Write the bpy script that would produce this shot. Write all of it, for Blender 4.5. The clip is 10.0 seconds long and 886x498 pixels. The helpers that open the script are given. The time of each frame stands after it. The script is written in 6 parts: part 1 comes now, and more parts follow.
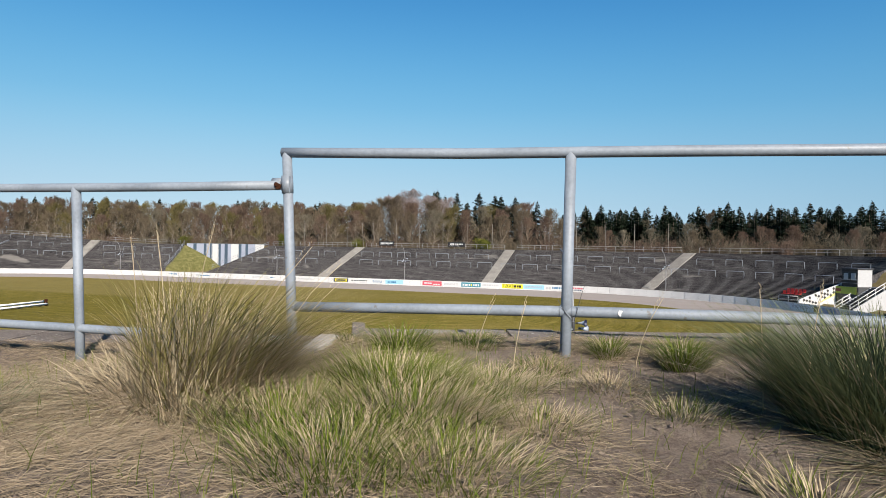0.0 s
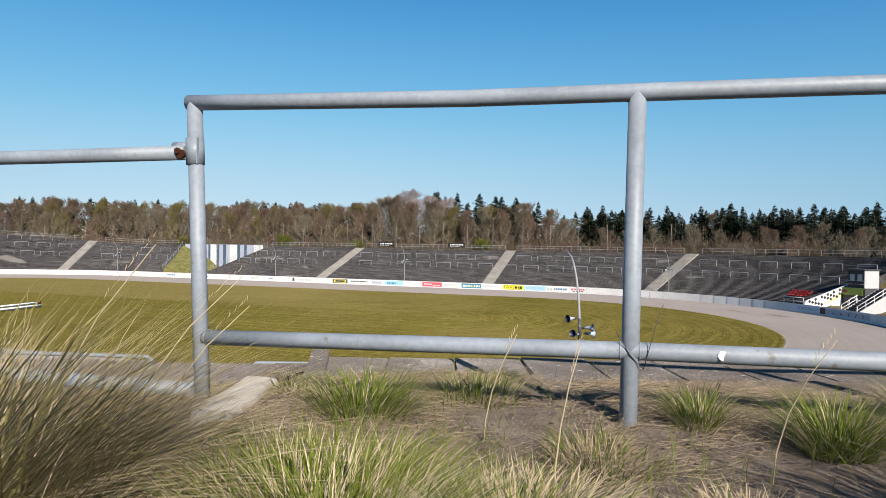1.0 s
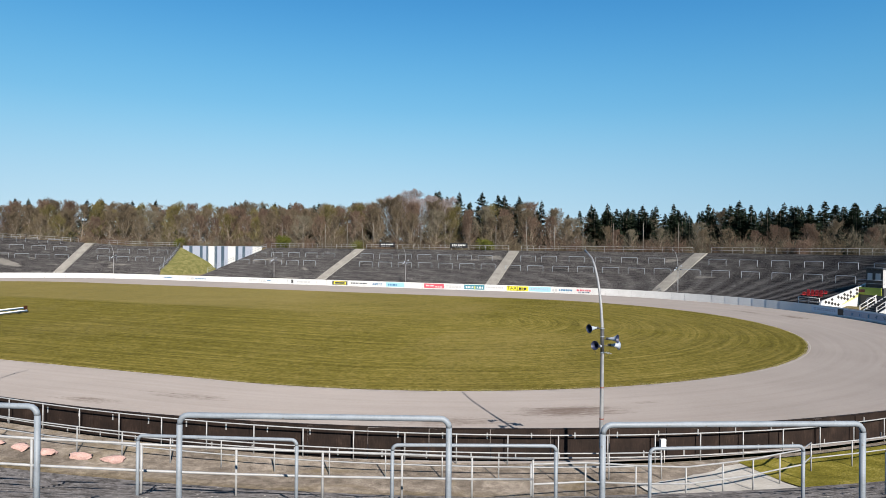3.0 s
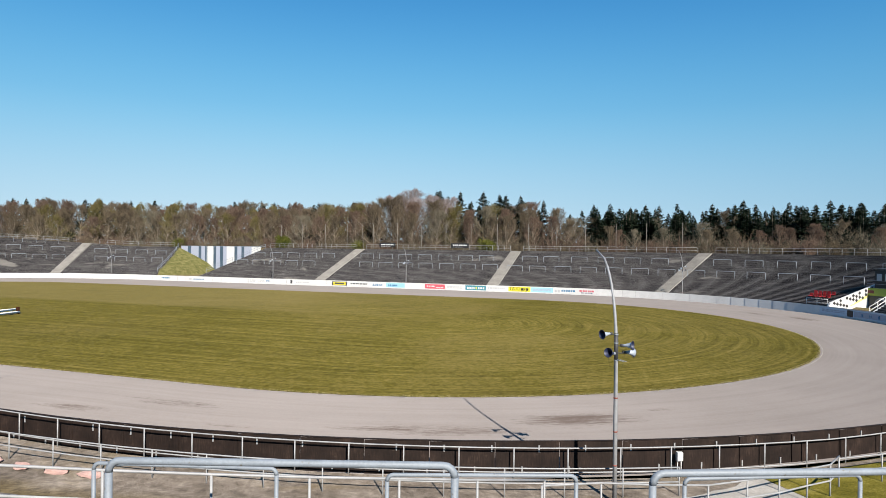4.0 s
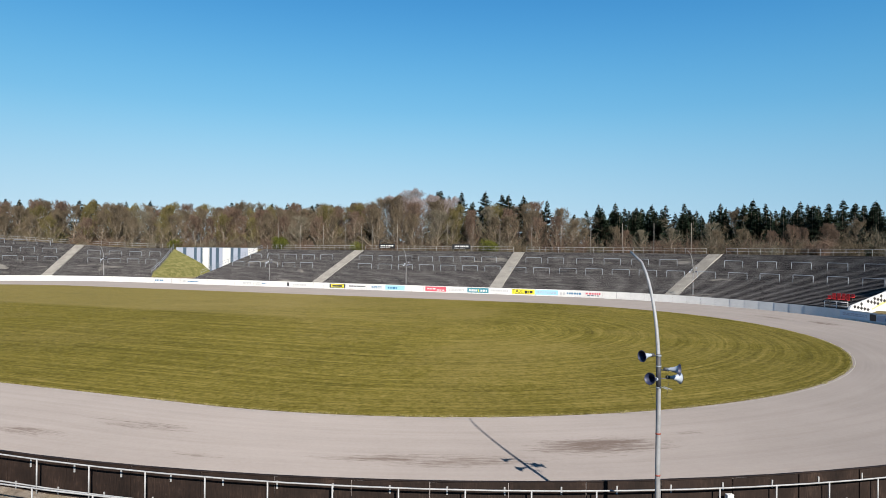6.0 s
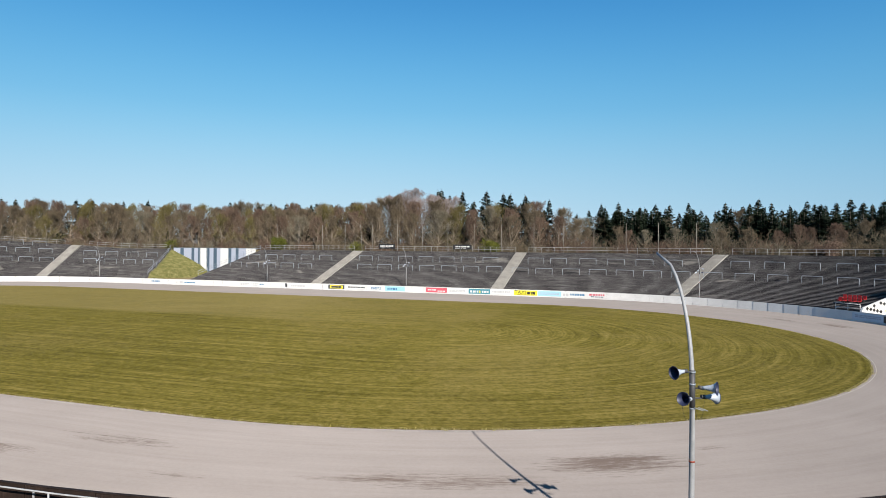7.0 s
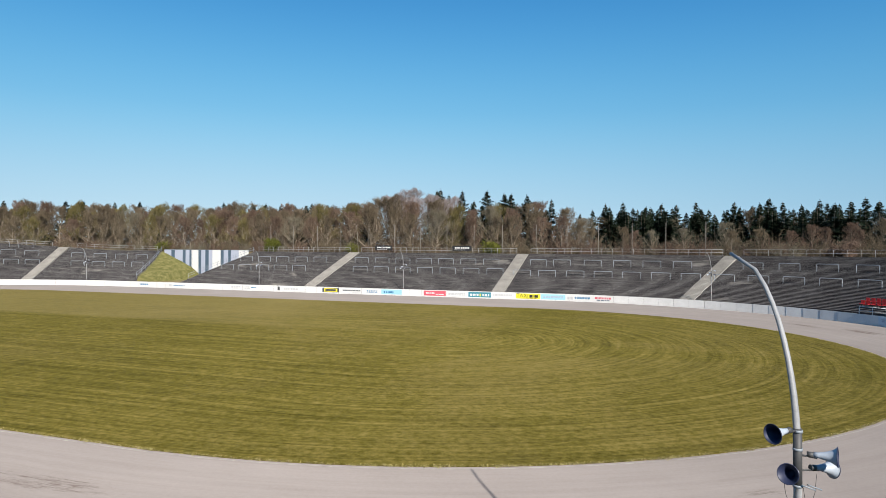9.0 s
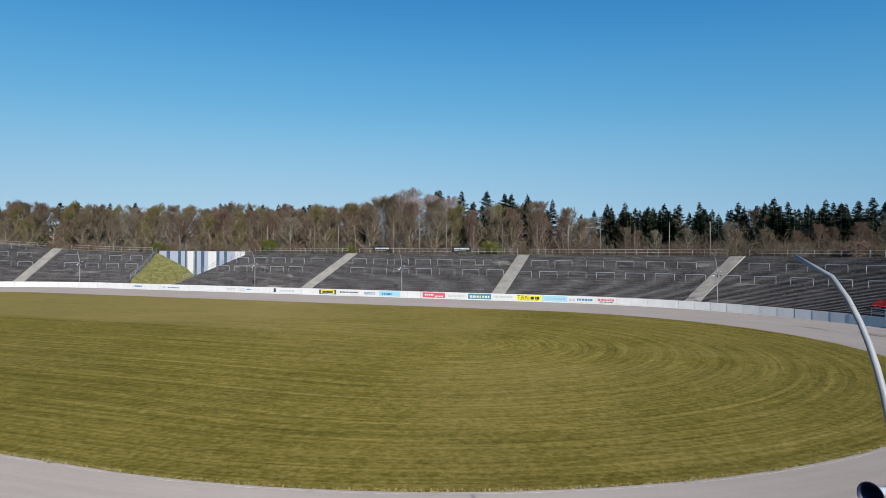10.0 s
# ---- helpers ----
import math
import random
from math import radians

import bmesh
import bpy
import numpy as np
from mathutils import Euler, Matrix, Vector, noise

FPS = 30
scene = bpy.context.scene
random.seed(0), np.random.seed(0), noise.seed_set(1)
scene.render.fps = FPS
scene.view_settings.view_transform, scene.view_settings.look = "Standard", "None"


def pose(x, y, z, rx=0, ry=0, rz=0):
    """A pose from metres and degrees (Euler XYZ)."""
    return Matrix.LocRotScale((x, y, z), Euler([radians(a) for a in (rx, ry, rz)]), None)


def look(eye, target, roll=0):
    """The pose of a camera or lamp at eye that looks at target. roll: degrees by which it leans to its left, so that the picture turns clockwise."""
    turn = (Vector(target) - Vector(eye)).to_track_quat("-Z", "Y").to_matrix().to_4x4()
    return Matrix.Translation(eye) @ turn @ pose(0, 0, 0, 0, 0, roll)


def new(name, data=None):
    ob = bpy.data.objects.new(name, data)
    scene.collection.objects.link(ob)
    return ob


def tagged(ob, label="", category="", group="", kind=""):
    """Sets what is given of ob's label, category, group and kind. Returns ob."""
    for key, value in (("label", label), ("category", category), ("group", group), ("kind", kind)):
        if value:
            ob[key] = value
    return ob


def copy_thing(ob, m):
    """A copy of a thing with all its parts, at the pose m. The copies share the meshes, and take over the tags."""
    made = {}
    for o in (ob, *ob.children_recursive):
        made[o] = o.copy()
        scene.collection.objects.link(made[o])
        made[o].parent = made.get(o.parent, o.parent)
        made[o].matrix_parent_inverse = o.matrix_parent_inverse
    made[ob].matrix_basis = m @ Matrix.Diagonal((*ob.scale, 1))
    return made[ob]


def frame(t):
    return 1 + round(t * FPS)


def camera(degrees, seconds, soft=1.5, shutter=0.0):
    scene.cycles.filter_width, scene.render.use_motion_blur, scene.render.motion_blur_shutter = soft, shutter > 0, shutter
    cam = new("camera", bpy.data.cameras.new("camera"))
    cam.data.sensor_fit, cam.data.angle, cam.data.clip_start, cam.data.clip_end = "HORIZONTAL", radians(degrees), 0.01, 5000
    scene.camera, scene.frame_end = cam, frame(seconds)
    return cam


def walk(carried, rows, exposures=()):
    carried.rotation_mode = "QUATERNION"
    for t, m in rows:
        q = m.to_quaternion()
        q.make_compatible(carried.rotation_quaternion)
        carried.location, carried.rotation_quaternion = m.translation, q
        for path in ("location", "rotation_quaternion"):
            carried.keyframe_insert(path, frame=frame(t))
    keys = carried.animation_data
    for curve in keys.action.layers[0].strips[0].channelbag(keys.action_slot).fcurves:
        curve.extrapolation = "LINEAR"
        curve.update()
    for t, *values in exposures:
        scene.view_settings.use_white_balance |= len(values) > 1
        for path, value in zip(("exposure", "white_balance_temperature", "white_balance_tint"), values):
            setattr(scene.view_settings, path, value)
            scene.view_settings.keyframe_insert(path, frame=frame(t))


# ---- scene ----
cam = camera(67.0, 10.0, soft=0.75)
PATH = [
    (0, (0.973, -3.783, 8.311), (0.461, -1.849, 8.301), 0.9),
    (0.5, (0.825, -3.108, 8.309), (0.313, -1.175, 8.299), 0.9),
    (1, (0.652, -2.388, 8.304), (0.139, -0.455, 8.296), 0.9),
    (1.5, (0.472, -1.589, 8.296), (-0.042, 0.343, 8.287), 0.9),
    (2, (0.261, -0.777, 8.256), (-0.255, 1.156, 8.25), 0.7),
    (2.5, (0.002, -0.028, 8.316), (-0.515, 1.905, 8.309), 0.6),
    (4, (-0.694, 2.295, 8.284), (-1.214, 4.226, 8.278), 0.6),
    (4.5, (-0.966, 3.244, 8.288), (-1.487, 5.175, 8.283), 0.6),
    (5, (-1.256, 4.226, 8.277), (-1.777, 6.157, 8.275), 0.5),
    (5.5, (-1.513, 5.189, 8.287), (-2.035, 7.12, 8.284), 0.5),
    (7, (-2.42, 8.324, 8.311), (-2.944, 10.254, 8.309), 0.5),
    (7.5, (-2.732, 9.524, 8.303), (-3.256, 11.454, 8.302), 0.4),
    (8, (-2.977, 10.789, 8.298), (-3.502, 12.719, 8.299), 0.4),
    (8.5, (-3.195, 12.066, 8.272), (-3.72, 13.996, 8.273), 0.4),
    (9, (-3.474, 13.361, 8.257), (-3.999, 15.291, 8.26), 0.4),
    (9.5, (-3.753, 14.641, 8.272), (-4.277, 16.571, 8.276), 0.3),
    (10, (-4.028, 15.737, 8.288), (-4.552, 17.667, 8.293), 0.3),
]
walk(cam, [(t, look(eye, target, roll)) for t, eye, target, roll in PATH],
     exposures=[(0.0, 0.82, 6600, 12), (0.6, 0.87, 6650, 12), (2.0, 0.87, 6600, 12), (3.2, 0.87, 6500, 10), (8.8, 0.86, 6500, 10), (9.5, 0.73, 6320, 10), (10.0, 0.58, 6100, 10)])

# ---------------------------------------------------------------- light
SUN_AZ = 147.0      # degrees clockwise from +y (the sun stands behind the first camera, to its right)
SUN_EL = 31.2
world = bpy.data.worlds.new("sky")
scene.world = world
world.use_nodes = True
wn = world.node_tree
wn.nodes.clear()
sky = wn.nodes.new("ShaderNodeTexSky")
sky.sky_type = "NISHITA"
sky.sun_disc = False
sky.sun_elevation = radians(SUN_EL)
sky.sun_rotation = radians(SUN_AZ)
sky.air_density, sky.dust_density, sky.ozone_density = 1.0, 0.0, 4.5
bg = wn.nodes.new("ShaderNodeBackground")
bg.inputs["Strength"].default_value = 0.155
wout = wn.nodes.new("ShaderNodeOutputWorld")
flat = wn.nodes.new("ShaderNodeGamma")
flat.inputs["Gamma"].default_value = 0.50
sat = wn.nodes.new("ShaderNodeHueSaturation")
sat.inputs["Saturation"].default_value = 1.65
wn.links.new(sky.outputs[0], flat.inputs["Color"])
# clear spring sky: pale at the horizon, deep blue overhead
sky_way = wn.nodes.new("ShaderNodeTexCoord")
sky_z = wn.nodes.new("ShaderNodeSeparateXYZ")
deep = wn.nodes.new("ShaderNodeValToRGB")
stops = ((0.0, (1.72, 2.45, 3.03)), (0.10, (1.36, 2.30, 3.02)), (0.20, (0.66, 1.97, 3.05)), (0.35, (0.17, 1.13, 2.60)), (0.60, (0.13, 0.60, 1.60)), (1.0, (0.07, 0.36, 1.02)))
while len(deep.color_ramp.elements) < len(stops):
    deep.color_ramp.elements.new(0.5)
deep.color_ramp.interpolation = "B_SPLINE"
for e, (k, c) in zip(deep.color_ramp.elements, stops):
    e.position, e.color = k, (*(v * 0.25 for v in c), 1.0)
wn.links.new(sky_way.outputs["Generated"], sky_z.inputs[0])
wn.links.new(sky_z.outputs[2], deep.inputs["Fac"])
even = wn.nodes.new("ShaderNodeMix")
even.data_type = "RGBA"
even.inputs["Factor"].default_value = 0.92
wn.links.new(flat.outputs[0], sat.inputs["Color"])
wn.links.new(sat.outputs[0], even.inputs[6])
# clear air scatters least at right angles to the sun
to_sun = wn.nodes.new("ShaderNodeVectorMath")
to_sun.operation = "DOT_PRODUCT"
to_sun.inputs[1].default_value = (math.sin(radians(SUN_AZ)) * math.cos(radians(SUN_EL)), math.cos(radians(SUN_AZ)) * math.cos(radians(SUN_EL)), math.sin(radians(SUN_EL)))
square = wn.nodes.new("ShaderNodeMath")
square.operation = "POWER"
square.inputs[1].default_value = 2.0
phase = wn.nodes.new("ShaderNodeMath")
phase.operation = "MULTIPLY_ADD"
phase.inputs[1].default_value, phase.inputs[2].default_value = 4 * 0.56, 4 * 0.71
scatter = wn.nodes.new("ShaderNodeVectorMath")
scatter.operation = "SCALE"
wn.links.new(sky_way.outputs["Generated"], to_sun.inputs[0])
wn.links.new(to_sun.outputs["Value"], square.inputs[0])
wn.links.new(square.outputs[0], phase.inputs[0])
wn.links.new(deep.outputs["Color"], scatter.inputs[0])
wn.links.new(phase.outputs[0], scatter.inputs["Scale"])
# and is bluest there
blue = wn.nodes.new("ShaderNodeVectorMath")
blue.operation = "MULTIPLY_ADD"
blue.inputs[1].default_value, blue.inputs[2].default_value = (0.40, 0.0, -0.22), (0.80, 1.0, 1.10)
tint = wn.nodes.new("ShaderNodeVectorMath")
tint.operation = "MULTIPLY"
wn.links.new(square.outputs[0], blue.inputs[0])
wn.links.new(scatter.outputs[0], tint.inputs[0])
wn.links.new(blue.outputs[0], tint.inputs[1])
wn.links.new(tint.outputs[0], even.inputs[7])
wn.links.new(even.outputs[2], bg.inputs["Color"])
wn.links.new(bg.outputs[0], wout.inputs["Surface"])

sun_data = bpy.data.lights.new("sun", "SUN")
sun_data.energy = 5.0
sun_data.angle = radians(0.55)
sun_data.color = (1.0, 0.925, 0.825)
sun = new("sun", sun_data)
_az, _el = radians(SUN_AZ), radians(SUN_EL)
sun_way = Vector((math.sin(_az) * math.cos(_el), math.cos(_az) * math.cos(_el), math.sin(_el)))
sun.matrix_world = look(tuple(sun_way * 60), (0, 0, 0))

# ---------------------------------------------------------------- materials

ALBEDO = 0.72       # one scale for all base colours


class Mat:
    """A node material with short helpers."""

    def __init__(self, name, rough=0.8, metal=0.0):
        self.m = bpy.data.materials.new(name)
        self.m.use_nodes = True
        self.t = self.m.node_tree
        self.bsdf = self.t.nodes["Principled BSDF"]
        self.bsdf.inputs["Roughness"].default_value = rough
        self.bsdf.inputs["Metallic"].default_value = metal
        if rough >= 0.84:       # dusty matt surfaces have hardly any sheen
            self.bsdf.inputs["Specular IOR Level"].default_value = 0.06
            self.bsdf.inputs["Diffuse Roughness"].default_value = 1.0
        self._co = None

    def node(self, kind, **values):
        n = self.t.nodes.new(kind)
        for k, v in values.items():
            n.inputs[k].default_value = v
        return n

    def link(self, a, b):
        self.t.links.new(a, b)

    def co(self, kind="Object"):
        n = self.t.nodes.new("ShaderNodeTexCoord")
        return n.outputs[kind]

    def world_co(self):
        return self.t.nodes.new("ShaderNodeNewGeometry").outputs["Position"]

    def scaled(self, src, x, y, z):
        n = self.t.nodes.new("ShaderNodeMapping")
        n.inputs["Scale"].default_value = (x, y, z)
        self.link(src, n.inputs["Vector"])
        return n.outputs[0]

    def noise(self, src, scale, detail=4.0, rough=0.55, distort=0.0):
        n = self.node("ShaderNodeTexNoise", Scale=scale, Detail=detail, Roughness=rough, Distortion=distort)
        self.link(src, n.inputs["Vector"])
        return n.outputs["Fac"]

    def ramp(self, fac, stops):
        n = self.t.nodes.new("ShaderNodeValToRGB")
        e = n.color_ramp.elements
        while len(e) < len(stops):
            e.new(0.5)
        for i, (p, c) in enumerate(stops):
            e[i].position = p
            e[i].color = (*c, 1.0) if len(c) == 3 else c
        self.link(fac, n.inputs["Fac"])
        return n.outputs["Color"]

    def mix(self, fac, a, b, how="MIX"):
        n = self.t.nodes.new("ShaderNodeMix")
        n.data_type = "RGBA"
        n.blend_type = how
        for sock, v in ((n.inputs[0], fac), (n.inputs[6], a), (n.inputs[7], b)):
            if isinstance(v, (int, float)):
                sock.default_value = v
            elif isinstance(v, tuple):
                sock.default_value = (*v, 1.0)
            else:
                self.link(v, sock)
        return n.outputs[2]

    def math(self, op, a, b=0.0):
        n = self.t.nodes.new("ShaderNodeMath")
        n.operation = op
        for sock, v in ((n.inputs[0], a), (n.inputs[1], b)):
            if isinstance(v, (int, float)):
                sock.default_value = v
            else:
                self.link(v, sock)
        return n.outputs[0]

    def random(self, island=False):
        if island:
            return self.t.nodes.new("ShaderNodeNewGeometry").outputs["Random Per Island"]
        return self.t.nodes.new("ShaderNodeObjectInfo").outputs["Random"]

    def split(self, src):
        n = self.t.nodes.new("ShaderNodeSeparateXYZ")
        self.link(src, n.inputs[0])
        return n.outputs

    def color(self, c, tone=1.0):
        if isinstance(c, tuple):
            c = tuple(k * ALBEDO for k in c)
            self.bsdf.inputs["Base Color"].default_value = (*c, 1.0)
        else:
            self.link(self.mix(1.0, c, (ALBEDO * tone,) * 3, "MULTIPLY"), self.bsdf.inputs["Base Color"])
        return self

    def rough(self, r):
        self.link(r, self.bsdf.inputs["Roughness"])

    def bump(self, h, strength=0.4, distance=0.02):
        n = self.node("ShaderNodeBump", Strength=strength, Distance=distance)
        self.link(h, n.inputs["Height"])
        self.link(n.outputs[0], self.bsdf.inputs["Normal"])


def galvanised(name, tone=0.5, tint=(0.97, 1.0, 1.04)):
    a = Mat(name, 0.6, 0.0)
    p = a.co()
    big = a.noise(p, 3.0, 5)
    fine = a.noise(p, 45.0, 4, 0.7)
    lo = tuple(tone * 0.68 * k for k in tint)
    hi = tuple(tone * 1.15 * k for k in tint)
    c = a.ramp(a.mix(0.4, big, fine), [(0.34, lo), (0.66, hi)])
    spot = a.ramp(a.noise(p, 17.0, 3, 0.5), [(0.70, (0, 0, 0)), (0.76, (1, 1, 1))])
    a.color(a.mix(spot, c, tuple(tone * 0.55 * k for k in (1.05, 1.0, 0.92))))
    a.rough(a.ramp(big, [(0.3, (0.42,) * 3), (0.7, (0.68,) * 3)]))
    a.bump(fine, 0.25, 0.003)
    return a.m


M_GALV = galvanised("weathered_galvanised_steel", 0.315, (0.87, 1.0, 1.15))
M_RAIL = galvanised("dull_pale_steel", 0.42, (0.98, 1.0, 1.02))
M_MAST = galvanised("grey_mast_steel", 0.34)
M_POLE = galvanised("pale_pole", 0.21, (1.12, 1.0, 0.86))


def plain(name, c, rough=0.6, vary=0.15, scale=4.0, metal=0.0):
    a = Mat(name, rough, metal)
    p = a.co()
    n = a.mix(0.5, a.noise(p, scale, 4), a.noise(p, scale * 11, 3, 0.65))
    a.color(a.ramp(n, [(0.33, tuple(k * (1 - vary) for k in c)), (0.67, tuple(min(1, k * (1 + vary)) for k in c))]))
    a.bump(n, 0.12, 0.004)
    return a.m


M_WHITE = plain("white_paint", (0.74, 0.74, 0.73), 0.55, 0.06)
M_LILAC = plain("pale_lilac_sheet", (0.42, 0.46, 0.56), 0.5, 0.07)
M_SLATE = plain("slate_blue_sheet", (0.075, 0.12, 0.17), 0.5, 0.12)
M_BLACK = plain("black_paint", (0.02, 0.02, 0.022), 0.5, 0.3)
M_RED = plain("red_plastic", (0.55, 0.03, 0.03), 0.4, 0.12)
M_RUST = plain("rusty_red", (0.30, 0.07, 0.045), 0.7, 0.25, 20)
M_YELLOW = plain("yellow_paint", (0.86, 0.78, 0.04), 0.5, 0.05)
M_CYAN = plain("pale_blue_print", (0.36, 0.66, 0.80), 0.5, 0.06)
M_PALEBLUE = plain("washed_out_blue_print", (0.62, 0.74, 0.86), 0.5, 0.06)
M_BLUE = plain("blue_print", (0.05, 0.19, 0.36), 0.5, 0.08)
M_TEAL = plain("teal_print", (0.05, 0.26, 0.34), 0.5, 0.08)
M_PINKRED = plain("faded_red_print", (0.66, 0.11, 0.15), 0.5, 0.08)
M_LIME = plain("lime_print", (0.42, 0.50, 0.04), 0.5, 0.1)
M_PINK = plain("faded_pink_paint", (0.46, 0.31, 0.28), 0.9, 0.55, 3)
M_GREYPANEL = plain("light_grey_panel", (0.52, 0.53, 0.54), 0.6, 0.1)
M_DARKPANEL = plain("dark_grey_panel", (0.06, 0.062, 0.066), 0.6, 0.2)
M_HORN = plain("pale_blue_grey_horn", (0.46, 0.52, 0.60), 0.45, 0.12, 9)
M_HORNDARK = plain("navy_horn_mouth", (0.02, 0.028, 0.07), 0.5, 0.2, 9)
M_RUBBER = plain("black_cable", (0.015, 0.015, 0.015), 0.7, 0.2)

a = Mat("dark_window_glass", 0.08)
a.color((0.02, 0.025, 0.03))
M_GLASS = a.m

# terrace concrete, dark with lichen and soot; the treads differ along their length
a = Mat("dark_weathered_terrace_concrete", 0.9)
w = a.world_co()
u = a.co("UV")
streak = a.noise(a.scaled(u, 0.22, 2.3, 1.0), 1.0, 6, 0.65)
big = a.noise(w, 0.09, 4, 0.6)
fine = a.noise(w, 9.0, 5, 0.7)
t = a.mix(0.5, streak, big)
t = a.mix(0.35, t, fine)
t = a.mix(0.30, t, a.noise(w, 60.0, 4, 0.8))
c = a.ramp(t, [(0.35, (0.058, 0.055, 0.058)), (0.50, (0.138, 0.131, 0.135)), (0.64, (0.225, 0.216, 0.217)), (0.80, (0.40, 0.385, 0.375))])
bright = a.ramp(a.noise(a.scaled(u, 0.10, 0.16, 1.0), 1.0, 4, 0.55, 0.6), [(0.64, (0, 0, 0)), (0.74, (1, 1, 1))])
c = a.mix(a.math("MULTIPLY", bright, 0.55), c, (0.40, 0.38, 0.35))
lv = a.node("ShaderNodeTexVoronoi", Scale=8.0, Randomness=1.0)
a.link(w, lv.inputs["Vector"])
lich = a.math("MULTIPLY", a.ramp(lv.outputs["Distance"], [(0.12, (1, 1, 1)), (0.26, (0, 0, 0))]), a.ramp(a.noise(w, 1.7, 4, 0.7), [(0.50, (0, 0, 0)), (0.60, (0.8,) * 3)]))
c = a.mix(lich, c, (0.44, 0.42, 0.39))
grime = a.ramp(a.noise(w, 2.4, 6, 0.8), [(0.42, (0.75,) * 3), (0.56, (0, 0, 0))])
a.color(a.mix(grime, c, (0.026, 0.024, 0.022)))
a.bump(a.mix(0.5, fine, a.noise(w, 60.0, 4, 0.8)), 0.8, 0.02)
M_TERRACE = a.m

# risers of the same concrete, their shade painted in as a far darker colour
a = Mat("shaded_terrace_riser", 0.95)
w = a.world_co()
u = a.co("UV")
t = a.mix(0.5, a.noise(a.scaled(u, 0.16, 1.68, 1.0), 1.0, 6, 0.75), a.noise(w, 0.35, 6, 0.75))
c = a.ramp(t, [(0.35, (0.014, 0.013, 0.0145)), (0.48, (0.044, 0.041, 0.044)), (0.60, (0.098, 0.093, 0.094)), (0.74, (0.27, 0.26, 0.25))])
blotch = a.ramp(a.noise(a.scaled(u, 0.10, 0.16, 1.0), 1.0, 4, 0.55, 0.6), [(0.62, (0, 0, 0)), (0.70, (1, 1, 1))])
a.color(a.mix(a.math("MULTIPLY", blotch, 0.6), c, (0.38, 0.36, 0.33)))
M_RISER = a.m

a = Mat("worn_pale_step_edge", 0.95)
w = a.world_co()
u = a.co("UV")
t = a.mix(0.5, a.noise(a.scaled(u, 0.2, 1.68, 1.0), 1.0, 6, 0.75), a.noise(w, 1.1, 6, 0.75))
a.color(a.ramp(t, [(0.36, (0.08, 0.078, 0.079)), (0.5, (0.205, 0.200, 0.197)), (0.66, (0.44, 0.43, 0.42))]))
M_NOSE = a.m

a = Mat("pale_aisle_concrete", 0.9)
w = a.world_co()
n1, n2 = a.noise(w, 0.7, 5), a.noise(w, 14.0, 5, 0.7)
a.color(a.ramp(a.mix(0.5, n1, n2), [(0.32, (0.22, 0.21, 0.195)), (0.55, (0.36, 0.345, 0.32)), (0.75, (0.50, 0.48, 0.45))]))
a.bump(n2, 0.5, 0.02)
M_AISLE = a.m

# near slabs: grey concrete with pale lichen and dark stains
a = Mat("lichen_spotted_slab", 0.92)
w = a.world_co()
n1, n2 = a.noise(w, 1.6, 6, 0.66), a.noise(w, 70.0, 4, 0.85)
c = a.ramp(a.mix(0.56, n1, n2), [(0.36, (0.030, 0.027, 0.026)), (0.47, (0.140, 0.119, 0.108)), (0.54, (0.225, 0.195, 0.178)), (0.64, (0.48, 0.45, 0.43))])
vo = a.node("ShaderNodeTexVoronoi", Scale=21.0, Randomness=1.0)
a.link(w, vo.inputs["Vector"])
spots = a.ramp(vo.outputs["Distance"], [(0.10, (1, 1, 1)), (0.24, (0, 0, 0))])
few = a.ramp(a.noise(w, 5.0, 3), [(0.52, (0, 0, 0)), (0.62, (1, 1, 1))])
sp = a.math("MULTIPLY", a.math("MULTIPLY", spots, few), 0.85)
c = a.mix(sp, c, (0.62, 0.62, 0.58))
vp = a.node("ShaderNodeTexVoronoi", Scale=9.0, Randomness=1.0)
a.link(w, vp.inputs["Vector"])
blot = a.ramp(vp.outputs["Distance"], [(0.07, (1, 1, 1)), (0.15, (0, 0, 0))])
c = a.mix(a.math("MULTIPLY", blot, 0.7), c, (0.66, 0.66, 0.62))
pit = a.node("ShaderNodeTexVoronoi", Scale=34.0, Randomness=1.0)
a.link(w, pit.inputs["Vector"])
pits = a.ramp(pit.outputs["Distance"], [(0.13, (1, 1, 1)), (0.22, (0, 0, 0))])
c = a.mix(a.math("MULTIPLY", a.math("MULTIPLY", pits, a.ramp(n1, [(0.45, (0, 0, 0)), (0.58, (1, 1, 1))])), 0.6), c, (0.035, 0.033, 0.034))
moss = a.ramp(a.noise(w, 2.7, 4, 0.6, 0.4), [(0.64, (0, 0, 0)), (0.74, (1, 1, 1))])
c = a.mix(a.math("MULTIPLY", moss, 0.55), c, (0.10, 0.10, 0.035))
hv = a.mix(0.12, c, a.ramp(a.random(), [(0.0, (0.05, 0.05, 0.055)), (1.0, (0.5, 0.48, 0.46))]))
a.color(hv, 0.74)
a.bump(a.mix(0.5, n2, n1), 0.7, 0.02)
M_SLAB = a.m

